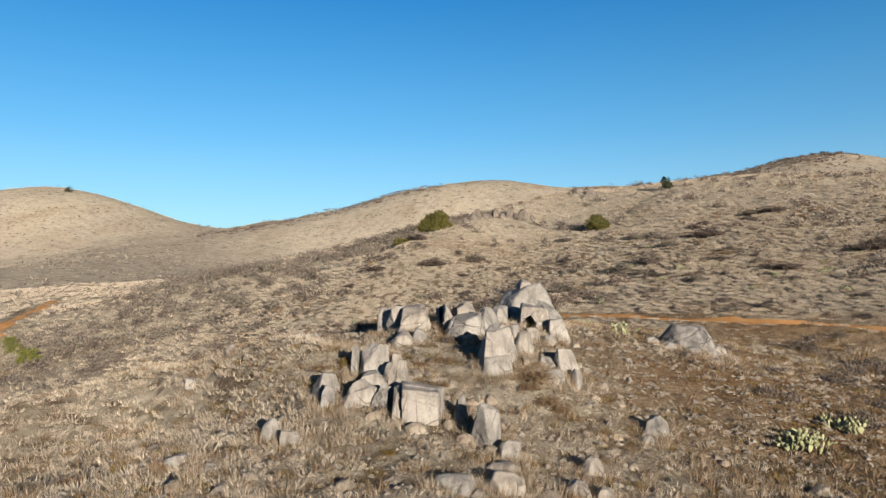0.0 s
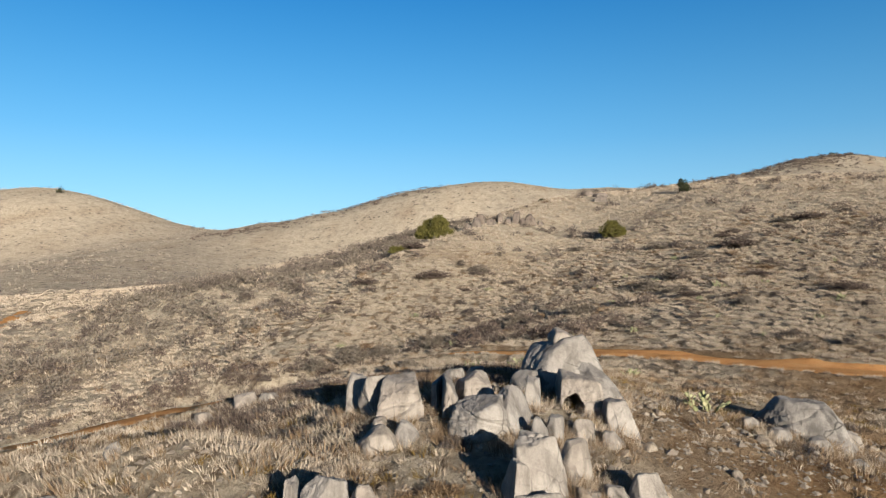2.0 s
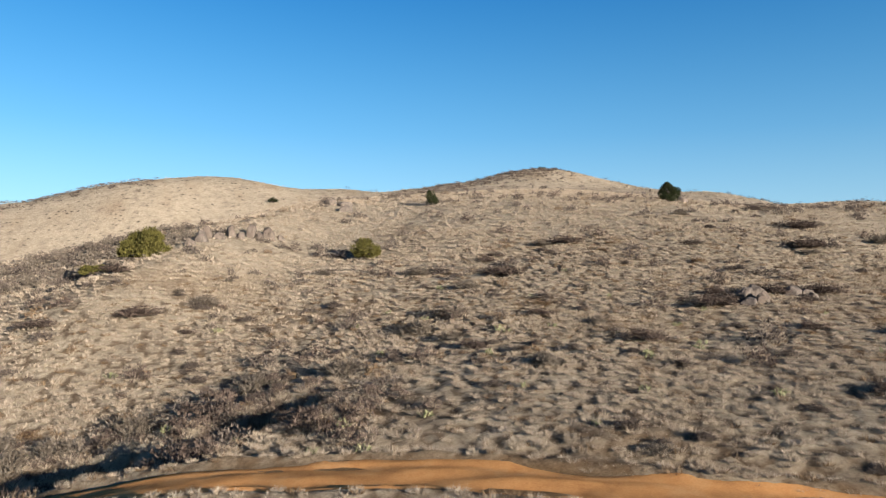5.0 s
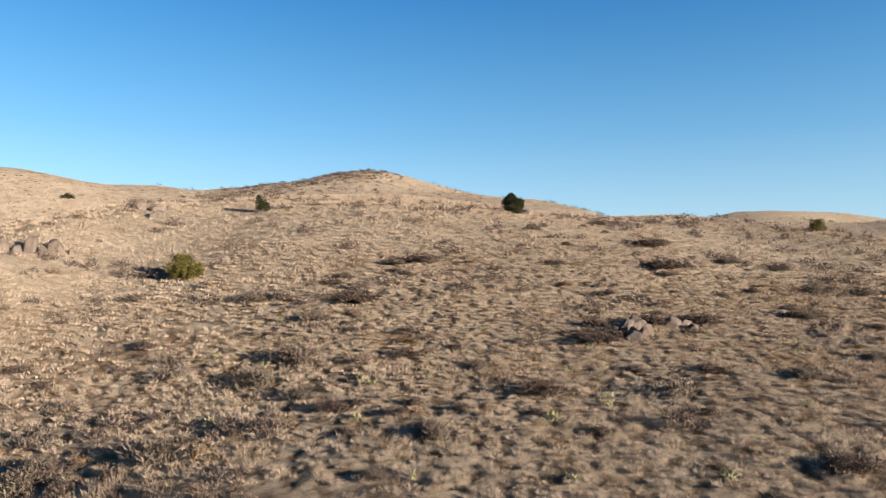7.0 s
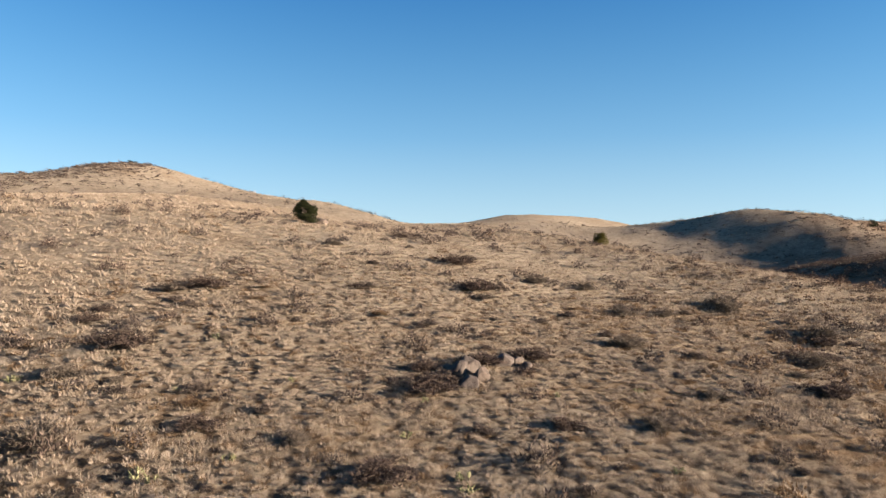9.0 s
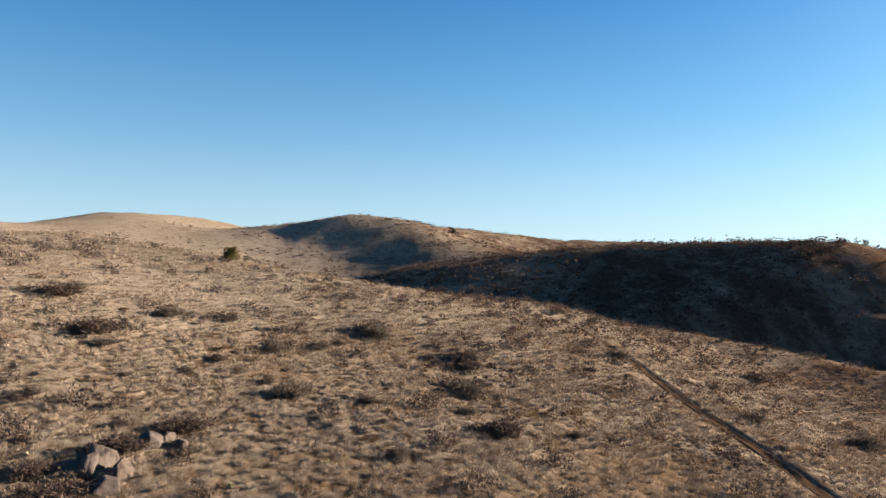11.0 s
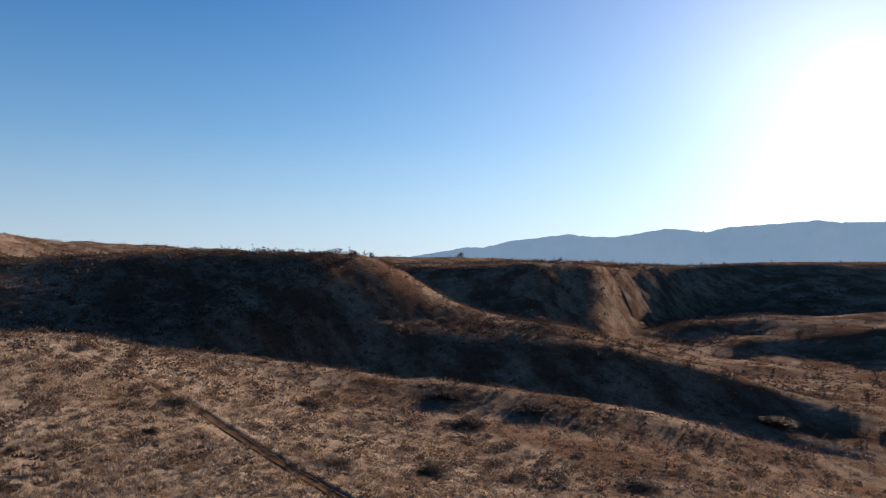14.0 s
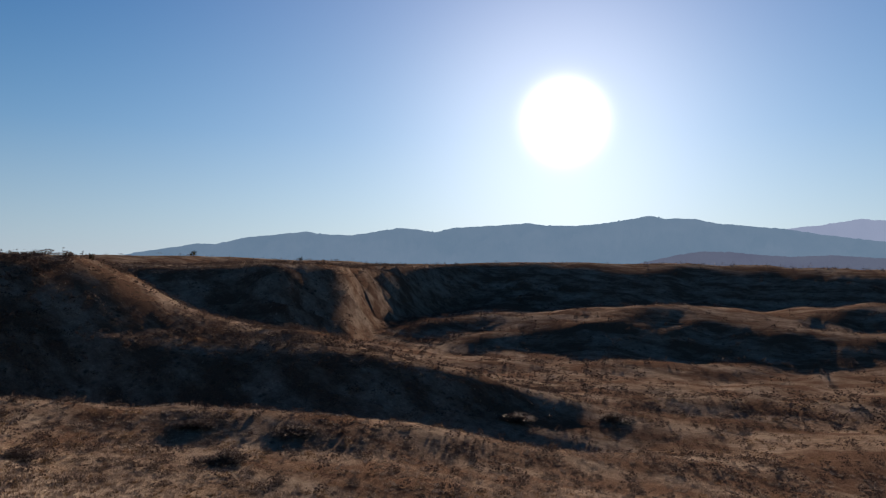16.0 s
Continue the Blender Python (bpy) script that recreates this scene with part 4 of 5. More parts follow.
def grass(name, label, material, seed, box, near, far, dense, blade_count, length=0.22, thin=0.006, bare_keep=0.4, clump=None, fall=1.1):
    """Bunch grass between two distances from the camera's flight: it thins out and coarsens with distance, without a
    seam.
    """
    x0, x1, y0, y1 = box
    most = dense * min(1.0, (12 / max(near, 12)) ** fall)
    x, y, rnd = field(int((x1 - x0) * (y1 - y0) * most), ("box", x0, x1, y0, y1), seed)
    d = from_flight(x, y)
    bearing = np.degrees(np.arctan2(x - 10, y - 18))
    ok = (d >= near) & (d < far) & (rnd.random(len(x)) * most < dense * np.minimum(1, (12 / np.maximum(d, 1)) ** fall))
    ok &= ((bearing > -66) | (bearing < -172)) | (d < 30)
    x, y, d = x[ok], y[ok], d[ok]
    ok = keep_off(x, y, rnd, bare_keep)
    ok &= rnd.random(len(x)) > 0.55 * brush_shade_mask(x, y)
    drift = fbm(x, y, 5, 305, 3)
    ok &= drift + 0.3 * rnd.standard_normal(len(x)) > (-0.25 if clump is None else clump)
    if far < 60:
        ok &= rnd.random(len(x)) < 0.12 + 1.5 * tussock(x, y)
    x, y, d = x[ok], y[ok], d[ok]
    size = length * (1 + d / 170) * rnd.uniform(0.5, 1.4, len(x)) * (1 + 0.5 * fbm(x, y, 4, 77, 2))
    v, f = blades(on_ground(x, y), blade_count, rnd, size, thin * (1 + d / 14), 1.0, 0.68, 0.8)
    tagged(new(name, raw_mesh(name, v, f, material)), label, "grass", kind="stuff")


def bunches(name, label, material, seed, box, near, far, cell, count, length, width, keep=0.9, bare_keep=0.4):
    """Bunch grass as separate fluffy tussocks, one to each cell of the plan, largest where the land's own tussocks are."""
    x0, x1, y0, y1 = box
    cu, cv = np.meshgrid(np.floor(np.arange(x0, x1, cell) / cell), np.floor(np.arange(y0, y1, cell) / cell))
    cu, cv = cu.ravel(), cv.ravel()
    x, y = (cu + lattice(cu, cv, 301)) * cell, (cv + lattice(cu, cv, 302)) * cell
    big = 0.35 + 0.65 * lattice(cu, cv, 303)
    rnd = np.random.default_rng(seed)
    d = from_flight(x, y)
    bearing = np.degrees(np.arctan2(x - 10, y - 18))
    ok = (d >= near) & (d < far) & (((bearing > -66) | (bearing < -172)) | (d < 30)) & (rnd.random(len(x)) < keep)
    x, y, d, big = x[ok], y[ok], d[ok], big[ok]
    ok = keep_off(x, y, rnd, bare_keep if material is GRASS else 0.9) & (rnd.random(len(x)) > 0.6 * brush_shade_mask(x, y))
    ok &= fbm(x, y, 5, 305, 3) + 0.3 * rnd.standard_normal(len(x)) + bare_keep > 0.05
    x, y, d, big = x[ok], y[ok], d[ok], big[ok]
    size = length * (0.55 + 0.6 * big) * (1 + 0.5 * fbm(x, y, 4, 77, 2))
    v, f = blades(on_ground(x, y), count, rnd, size, width * (1 + d / 30), 1.0, 0.68, 0.8)
    tagged(new(name, raw_mesh(name, v, f, material)), label, "grass", kind="stuff")


bunches("straw_grass", "fluffy tussocks of pale dry bunch grass", GRASS, 101, (-16, 42, 31, 54), 0, 14, 0.5, 104, 0.26, 0.0060)
bunches("knoll_grass", "fine pale grass between the stones of the knoll", GRASS, 114, (-16, 20, 2, 31), 0, 14, 0.42, 84, 0.20, 0.0050, 0.85)
bunches("straw_grass_middle", "fluffy tussocks of pale dry bunch grass", GRASS, 111, (-28, 54, 0, 68), 14, 26, 0.5, 70, 0.27, 0.0084)
bunches("straw_grass_outer", "fluffy tussocks of pale dry bunch grass", GRASS, 112, (-48, 72, -8, 84), 26, 42, 0.5, 34, 0.30, 0.0130)
bunches("straw_grass_slope", "pale tussocks of bunch grass over the hillside", GRASS, 103, (-110, 130, -70, 170), 42, 122, 0.85, 26, 0.42, 0.0120)
bunches("short_grass", "short dry grass and litter between the tussocks", GRASS, 117, (-10, 34, 31, 52), 0, 15, 0.36, 24, 0.15, 0.0065, 0.8)
bunches("knoll_flank_grass", "dense pale straw over the knoll's grassy flank", GRASS, 131, (-24, -1.5, 2, 31), 0, 30, 0.36, 46, 0.21, 0.0085, 0.95, 1.0)
bunches("knoll_brown_grass", "brown grass among the stones of the knoll", BROWN_GRASS, 118, (-14, 20, 6, 31), 0, 17, 0.5, 64, 0.24, 0.0052, 0.5)
bunches("knoll_ochre_grass", "golden ochre grass among the stones of the knoll", OCHRE, 119, (-10, 19, 9, 28), 0, 16, 0.6, 76, 0.24, 0.0052, 0.42)
bunches("lower_slope_grass", "dry golden tussocks beside the trail", GRASS, 115, (22, 104, -34, 52), 36, 62, 0.7, 20, 0.36, 0.0130)
bunches("lower_slope_brown_grass", "brown tussocks beside the trail", BROWN_GRASS, 116, (20, 104, -34, 52), 20, 62, 0.8, 30, 0.36, 0.0120, 0.6)
bunches("brown_tussocks", "reddish brown tussocks between the straw", BROWN_GRASS, 113, (-40, 64, -4, 78), 0, 36, 0.66, 56, 0.30, 0.0095, 0.26)
grass("brown_grass", "reddish brown dry grass between the stones", BROWN_GRASS, 102, (-36, 60, 8, 74), 0, 35, 7, 12, 0.21, 0.005, 0.8, 0.10)
grass("brown_grass_slope", "brown dry grass among the straw", BROWN_GRASS, 106, (-60, 90, -20, 110), 35, 75, 5, 8, 0.21, 0.006, 0.8, 0.10)
grass("straw_grass_far", "pale dry grass on the far hills", GRASS, 104, (-330, 420, -200, 440), 110, 420, 5, 4, 0.25, 0.0055, 0.5)


def rock_skirts(seed):
    """Tall dry grass that crowds the feet of the boulders."""
    rnd = np.random.default_rng(seed)
    feet = np.array(ROCK_FEET)
    n = 16
    a = rnd.uniform(0, 2 * np.pi, (len(feet), n))
    x = (feet[:, :1] + (feet[:, 2:3] * 0.5 + rnd.uniform(0.0, 0.22, a.shape)) * np.cos(a)).ravel()
    y = (feet[:, 1:2] + (feet[:, 3:4] * 0.5 + rnd.uniform(0.0, 0.22, a.shape)) * np.sin(a)).ravel()
    return x, y, rnd


for name, label, material, seed in (("rock_grass", "tall straw grass at the boulders' feet", GRASS, 231), ("rock_brown_grass", "reddish brown grass at the boulders' feet", BROWN_GRASS, 232)):
    x, y, rnd = rock_skirts(seed)
    v, f = blades(on_ground(x, y), 40, rnd, rnd.uniform(0.14, 0.32, len(x)), 0.0035, 0.9, 0.9, 0.5)
    tagged(new(name, raw_mesh(name, v, f, material)), label, "grass", kind="stuff")


def scrub(name, label, material, count, shape, seed, twigs, size, width, patch=0.0, line=None, fans=7, off=1.9, reach=1.2):
    x, y, rnd = field(count, shape, seed)
    if line is not None:
        g, _, _ = nearest(line, x, y, 16)
        ok = rnd.random(len(x)) < np.exp(-((g - off) / reach) ** 2) * np.clip(0.5 + 2.2 * fbm(x, y, 4.0, seed, 3), 0, 1)
    else:
        ok = fbm(x, y, 14, seed + 3, 3) + 0.25 * rnd.standard_normal(len(x)) > patch
    d, _, _ = nearest(ROAD, x, y, 6)
    ok &= d > np.where(x > 24, 0.9, 1.9)
    x, y = x[ok], y[ok]
    s = size * rnd.uniform(0.5, 1.6, len(x))
    # each shrub is a handful of fans side by side
    X = (x[:, None] + s[:, None] * rnd.uniform(-0.7, 0.7, (len(x), fans))).ravel()
    Y = (y[:, None] + s[:, None] * rnd.uniform(-0.6, 0.6, (len(x), fans))).ravel()
    S = np.repeat(s, fans) * rnd.uniform(0.6, 1.1, len(X))
    v, f = blades(on_ground(X, Y), twigs, rnd, S, width * S / size, 1.0, 0.62, 0.7)
    tagged(new(name, raw_mesh(name, v, f, material)), label, "scrub", kind="stuff")


# brush behind the boulders, dark so that it deepens their cast shadow
scrub("lee_brush", "dark brush deepening the shadow behind the boulders", BRUSH, 420, ("box", -7, 3.5, 23.5, 31), 210, 18, 0.34, 0.009, -0.3)
SHADY = smooth_line([(-46, 55), (-36, 61), (-28, 67), (-22, 76), (-17, 86), (-10, 96), (-4, 104)], 3)


def thicket(name, label, material, count, shape, seed, width, roots, line=None, off=0.0, reach=6.0, bare=0.0, tall=0.44, patch=14):
    """Many rounded leafless shrubs: each a low dome of thin twigs with a dense, shaded heart."""
    x, y, rnd = field(count, shape, seed)
    ok = fbm(x, y, patch, seed + 3, 3) + 0.3 * rnd.standard_normal(len(x)) > bare
    if line is not None:
        g, _, _ = nearest(line, x, y, 30)
        ok &= rnd.random(len(x)) < np.exp(-((g - off) / reach) ** 2)
    d, _, _ = nearest(ROAD, x, y, 6)
    ok &= d > np.where(x > 24, 1.2, 2.4)
    ok &= ~((x > -9) & (x < 6.5) & (y > 8) & (y < 31))
    x, y = x[ok], y[ok]
    n = len(x)
    w = width * (0.5 + 1.0 * rnd.random(n) ** 1.8)
    u = rnd.standard_normal((n, roots, 3))
    u /= np.linalg.norm(u, axis=2)[..., None]
    u[..., 2] = np.abs(u[..., 2])
    lobes = 1 + 0.25 * np.sin(np.arctan2(u[..., 1], u[..., 0]) * 3 + rnd.uniform(0, 6, (n, 1)))
    p = u * np.array([0.46, 0.46, tall]) * (w[:, None] * rnd.uniform(0.45, 1.0, (n, roots)) * lobes)[..., None]
    p = p + on_ground(x, y, 0.05)[:, None]
    size = np.repeat(w, roots)
    v, f = blades(p.reshape(-1, 3), 4, rnd, 0.15 * size, 0.17 / math.sqrt(roots) * size, 1.0, 0.7)
    tagged(new(name, raw_mesh(name, v, f, material)), label, "scrub", kind="stuff")


thicket("slope_shrubs", "rounded grey-brown shrubs scattered over the slope", SCRUB, 1500, ("sector", 14, 34, 7, 85, -60, 190), 221, 1.35, 70)
thicket("slope_dark_shrubs", "rounded dark shrubs scattered over the slope", BRUSH, 850, ("sector", 14, 34, 9, 85, -60, 190), 222, 1.3, 70, bare=0.0)
thicket("slope_dry_shrubs", "rounded reddish brown shrubs in the dry grass", BROWN_GRASS, 380, ("sector", 14, 34, 9, 85, -60, 190), 223, 1.05, 50)
thicket("knoll_shrubs", "low dark shrubs on the knoll's stony side", SCRUB, 90, ("box", 6.5, 20, 13.5, 28), 241, 0.75, 90, bare=-0.3)
# dark shrubs added for the shade between backlit tufts below the trail
thicket("foreground_shrubs", "dark brush and litter on the trail's lower side, standing in for shade", BRUSH, 900, ("box", 56, 112, -6, 34), 242, 1.0, 50, bare=-0.3)
thicket("flank_shrubs", "grey sage and leafless shrubs crowding the shaded flank", SAGE, 2500, ("box", -60, 4, 44, 118), 224, 1.8, 44, SHADY, 0.0, 10.0, -0.5, 0.40)
thicket("flank_dark_shrubs", "dark leafless shrubs among the sage on the flank", SCRUB, 2000, ("box", -60, 4, 44, 118), 225, 1.7, 44, SHADY, 0.0, 9.0, -0.5, 0.40)
thicket("wash_shrubs", "dense dark shrubs crowding the wash", BRUSH, 800, ("box", -36, 14, 40, 62), 226, 1.3, 90, GULLY, 2.8, 1.6, -0.4, 0.5)
thicket("hill_shrubs", "dark shrubs speckling the farther hillside", SCRUB, 3600, ("sector", 14, 34, 75, 179, -66, 150), 227, 1.5, 20, patch=30)
thicket("far_hill_shrubs", "dark shrubs speckling the far hills", SCRUB, 5200, ("sector", 14, 34, 160, 460, -66, 120), 228, 2.0, 12, patch=50)
thicket("valley_shrubs", "dark brown brush crowding the low ground", BRUSH, 9000, ("sector", 20, 36, 26, 179, 84, 195), 229, 1.6, 13, bare=-0.1, patch=22)
thicket("valley_red_shrubs", "reddish brown brush among the dark brush", BROWN_GRASS, 4000, ("sector", 20, 36, 26, 179, 84, 195), 230, 1.3, 18, patch=22)
thicket("far_valley_shrubs", "dark brush over the far valley and the mesa", BRUSH, 9000, ("sector", 20, 36, 150, 560, 84, 195), 233, 3.0, 10, bare=-0.1, patch=60)
CREST = smooth_line([(-96, 292), (-84, 296), (-61, 301), (-31, 308), (-8, 304)], 10)
SUMMIT = smooth_line([(86, 258), (108, 266), (124, 262), (141, 270), (152, 280)], 10)
SPUR = smooth_line([(196, -42), (205, -70), (195, -78), (172, -82), (150, -80), (134, -78), (118, -78)], 8)
thicket("spur_brush", "dark brush scattered along the spur's crest", BRUSH, 6500, ("box", 80, 260, -130, 20), 236, 2.1, 12, SPUR, 0.0, 30.0, -0.5)
thicket("scarp_brush", "dark brush on the mesa's gullied wall", BRUSH, 3000, ("box", 170, 330, -330, -130), 237, 3.2, 10, bare=-0.3, patch=40)
thicket("east_hill_brush", "dark brush streaking the rocky eastern hill", BRUSH, 6000, ("sector", 20, 36, 110, 480, 64, 116), 238, 2.8, 10, bare=-0.12, patch=36, tall=0.28)
# dark brush added in place of the shade on both hills' flanks
thicket("crest_brush", "dark brush standing in for shade along the middle hill's crest", BRUSH, 3000, ("box", -110, 0, 270, 340), 234, 2.3, 12, CREST, 0.0, 9.0, -0.5, 0.24)
thicket("summit_brush", "dark brush standing in for shade over the summit's flank", BRUSH, 3400, ("box", 70, 165, 225, 300), 235, 2.3, 12, SUMMIT, 0.0, 12.0, -0.5, 0.24)
scrub("hill_brush", "dark brush over the rocky eastern hill", BRUSH, 5200, ("sector", 20, 36, 130, 420, 70, 118), 211, 5, 0.95, 0.17, -0.05, fans=4)
scrub("wash_brush", "dense dark brush crowding the wash", BRUSH, 1600, ("box", -34, 12, 43, 54), 205, 15, 0.50, 0.013, 0.0, GULLY)


# ---- single shrubs, cacti and trees ----
def shrub_proto(material, seed, twigs=420, stems=9):
    """A rounded shrub one metre across: stems and a crown of thin leafy twigs."""
    rnd = np.random.default_rng(seed)
    thing = new("shrub")
    a, r = rnd.uniform(0, 2 * np.pi, stems), rnd.uniform(0.15, 0.42, stems)
    root = np.zeros((stems, 3))
    tops = np.stack([np.cos(a) * r, np.sin(a) * r, rnd.uniform(0.25, 0.5, stems)], -1)
    bm = bmesh.new()
    for p, t in zip(root, tops):
        ring = []
        for q, w in ((p, 0.018), (t, 0.006)):
            ring.append([bm.verts.new((q[0] + w * math.cos(k * 2.094), q[1] + w * math.sin(k * 2.094), q[2])) for k in range(3)])
        for k in range(3):
            bm.faces.new((ring[0][k], ring[0][(k + 1) % 3], ring[1][(k + 1) % 3], ring[1][k]))
    part("woody_base", bm, BARK, thing)
    u = rnd.standard_normal((twigs, 3))
    u /= np.linalg.norm(u, axis=1)[:, None]
    u[:, 2] = np.abs(u[:, 2])
    p = u * np.array([0.42, 0.42, 0.40]) * rnd.uniform(0.35, 1.0, (twigs, 1)) * (1 + 0.3 * np.sin(u[:, :1] * 5 + seed))
    v, f = blades(p, 6, rnd, 0.17, 0.011, 1.0, 0.7)
    part("foliage", raw_mesh("foliage", v, f, material), material, thing)
    return thing


PROTOS = {"grey": shrub_proto(SCRUB, 1), "sage": shrub_proto(SAGE, 2), "dark": shrub_proto(BRUSH, 3, 460), "ochre": shrub_proto(OCHRE, 4), "dry": shrub_proto(BROWN_GRASS, 5)}
SHRUB_LABELS = {"grey": "leafless grey-brown shrub casting a long shadow", "sage": "pale grey sage shrub in dry grass", "dark": "dark brown shrub on the slope",
                "ochre": "yellowish brown shrub beside the boulders", "dry": "reddish brown dry bush among the rocks"}
for proto in PROTOS.values():
    proto.matrix_basis = pose(0, 0, 0)
USED = set()


def shrub(x, y, width, kind="grey", tall=0.75):
    turn = (x * 37 + y * 91) % 360
    m = pose(x, y, height_at(x, y) - 0.03, 0, 0, turn) @ Matrix.Diagonal((width, width, width * tall, 1))
    if kind in USED:
        ob = copy_thing(PROTOS[kind], m)
    else:
        USED.add(kind)
        ob = PROTOS[kind]
        ob.matrix_basis = m
    tagged(ob, SHRUB_LABELS[kind], "shrub", "shrubs on the slope")


for x, y, w in ((-1.25, 14.85, 0.7), (-2.15, 15.3, 0.6), (0.2, 19.0, 0.9), (-2.4, 21.6, 0.9), (-0.6, 20.6, 0.7), (-0.9, 14.9, 0.5), (20.9, 58.8, 1.7), (11.4, 64.3, 2.4), (16.7, 57.4, 1.6), (23.7, 52.9, 1.5), (29.5, 67.7, 1.7), (32.3, 60.5, 1.7), (38.1, 55.2, 1.9), (35.6, 47.2, 1.6), (37.0, 50.6, 1.6),
                (20.7, 40.9, 1.7), (20.3, 43.7, 1.2), (14.2, 46.8, 1.5), (16.0, 34.6, 1.4), (2.8, 66.6, 2.4), (6.4, 61.8, 2.0), (16.5, 47.4, 1.6), (25.2, 39.6, 1.5), (18.7, 30.9, 1.3)):
    shrub(x, y, w, "grey")
for x, y, w in ((32.2, 39.5, 1.5), (48.4, 51.0, 2.0), (16.9, 57.3, 1.9), (22.6, 49.8, 1.1), (14.9, 52.2, 1.3), (18.5, 45.8, 1.4), (45.0, 41.5, 1.9), (62.7, 44.3, 2.3), (61.2, 43.9, 2.2),
                (50.9, 36.5, 1.8), (45.2, 31.0, 1.8), (57.9, 39.5, 1.8), (45.5, 41.9, 1.6), (58.2, 17.3, 1.8), (51.0, 18.4, 1.6), (53.1, 49.0, 1.8), (63.1, 27.6, 2.0), (58.6, 9.8, 2.4), (71.6, 23.9, 2.0)):
    shrub(x, y, w, "sage" if int(x) % 3 else "grey")
for x, y, w in ((32.0, 50.9, 1.9), (30.4, 49.4, 1.8), (34.7, 49.4, 1.5), (37.9, 48.4, 1.7), (53.7, 36.1, 1.2), (80.4, -19.5, 3.0), (75.5, -6.2, 2.8), (88.4, -12.8, 2.8), (83.0, 8.2, 2.2), (53.6, -6.5, 2.2), (83, -78, 4.2), (70, -94, 3.8),
                (-0.9, 65.0, 1.8), (52.0, 37.6, 1.2), (60.5, 75.5, 1.5), (32.6, 69.0, 1.8)):
    shrub(x, y, w, "dark", 0.6)
for x, y, w in ((-20.5, 45.5, 1.4), (-17.5, 46.4, 1.2), (-14.0, 47.2, 1.3), (-10.5, 48.3, 1.5), (-7.5, 48.6, 1.3), (-5.2, 48.9, 1.6), (-3.5, 49.6, 1.4), (-2.0, 49.9, 1.7), (-0.6, 50.6, 1.5), (0.8, 50.3, 1.3), (1.6, 51.8, 1.6),
                (2.6, 53.6, 1.4), (3.0, 50.6, 1.5), (4.3, 50.2, 1.3), (5.6, 50.8, 1.6), (7.0, 50.4, 1.4), (8.6, 50.6, 1.5), (2.2, 55.6, 1.6), (2.0, 57.9, 1.5), (1.4, 60.0, 1.4), (9.9, 51.2, 1.2), (4.6, 52.3, 1.3), (6.2, 52.6, 1.4), (11.2, 50.3, 1.1)):
    shrub(x, y, w * 1.15, "sage" if int(x * 7) % 4 == 0 else "grey", 0.8)
for x, y, w in ((-2.3, 16.9, 0.55), (-3.5, 14.6, 0.5), (-1.0, 12.7, 0.5), (1.05, 12.8, 0.45), (-4.0, 15.8, 0.55), (0.55, 19.6, 0.6)):
    shrub(x, y, w, "ochre", 0.9)
for x, y, w in ((0.7, 19.5, 0.8), (1.95, 16.2, 0.9), (-0.5, 17.6, 0.8), (2.3, 15.8, 1.1), (-0.1, 15.9, 0.7), (-2.9, 17.0, 0.8), (-2.6, 25.0, 1.6), (2.1, 16.6, 1.3), (0.2, 20.1, 0.9), (-1.5, 15.4, 0.7), (-0.9, 15.2, 0.6), (2.6, 15.6, 0.9), (-7.5, 14.0, 0.9), (0.0, 17.6, 0.9), (-0.3, 25.3, 1.1), (1.6, 26.5, 1.2), (-1.5, 27.0, 1.3)):
    shrub(x, y, w, "dry", 0.7)


# many more of the same kinds, strewn over the slope
rnd_shrubs = random.Random(77)
for _ in range(170):
    x, y = rnd_shrubs.uniform(-16, 60), 34 + 40 * rnd_shrubs.random() ** 1.2
    if np.hypot(ROAD[:, 0] - x, ROAD[:, 1] - y).min() > 3.0:
        shrub(x, y, 0.7 + 1.5 * rnd_shrubs.random() ** 1.8, rnd_shrubs.choice(("grey", "grey", "dark", "dry", "sage", "grey")), rnd_shrubs.uniform(0.5, 0.8))


def pad_mesh():
    bm = bmesh.new()
    bmesh.ops.create_uvsphere(bm, u_segments=7, v_segments=4, radius=0.5)
    for v in bm.verts:
        t = v.co.z + 0.5
        v.co = Vector((v.co.x * (0.55 + 0.55 * t), v.co.y * 0.17, t))
    for face in bm.faces:
        face.smooth = True
    me = bpy.data.meshes.new("pad")
    bm.to_mesh(me)
    bm.free()
    me.materials.append(PAD)
    return me


PAD_MESH = pad_mesh()


def pear_proto(seed, first, later, wide=0.5, pad=0.26):
    """A prickly pear: pads that grow from the edges of older pads."""
    rnd = random.Random(seed)
    thing = new("prickly_pear")

    def grow(m, size, level):
        ob = new("pad", PAD_MESH)
        ob.parent = thing
        ob.matrix_basis = m @ Matrix.Diagonal((size * 0.8, size * 0.8, size, 1))
        if level < 2:
            for _ in range(later[level]):
                tip = rnd.uniform(-55, 55)
                edge = m @ Matrix.Translation((size * 0.34 * math.sin(radians(tip)), 0, size * (0.55 + 0.38 * math.cos(radians(tip)))))
                grow(edge @ pose(0, 0, 0, rnd.uniform(-25, 25), tip * 0.8, rnd.uniform(-60, 60)), size * rnd.uniform(0.75, 0.95), level + 1)

    for k in range(first):
        a = rnd.uniform(0, math.tau)
        r = rnd.uniform(0.05, wide)
        grow(pose(r * math.cos(a), r * math.sin(a), -0.04, rnd.uniform(-30, 30), rnd.uniform(-35, 35), rnd.uniform(0, 180)), pad * rnd.uniform(0.85, 1.15), 0)
    return thing


PEARS = [pear_proto(31, 9, (2, 1)), pear_proto(32, 8, (2, 1)), pear_proto(33, 10, (1, 1))]
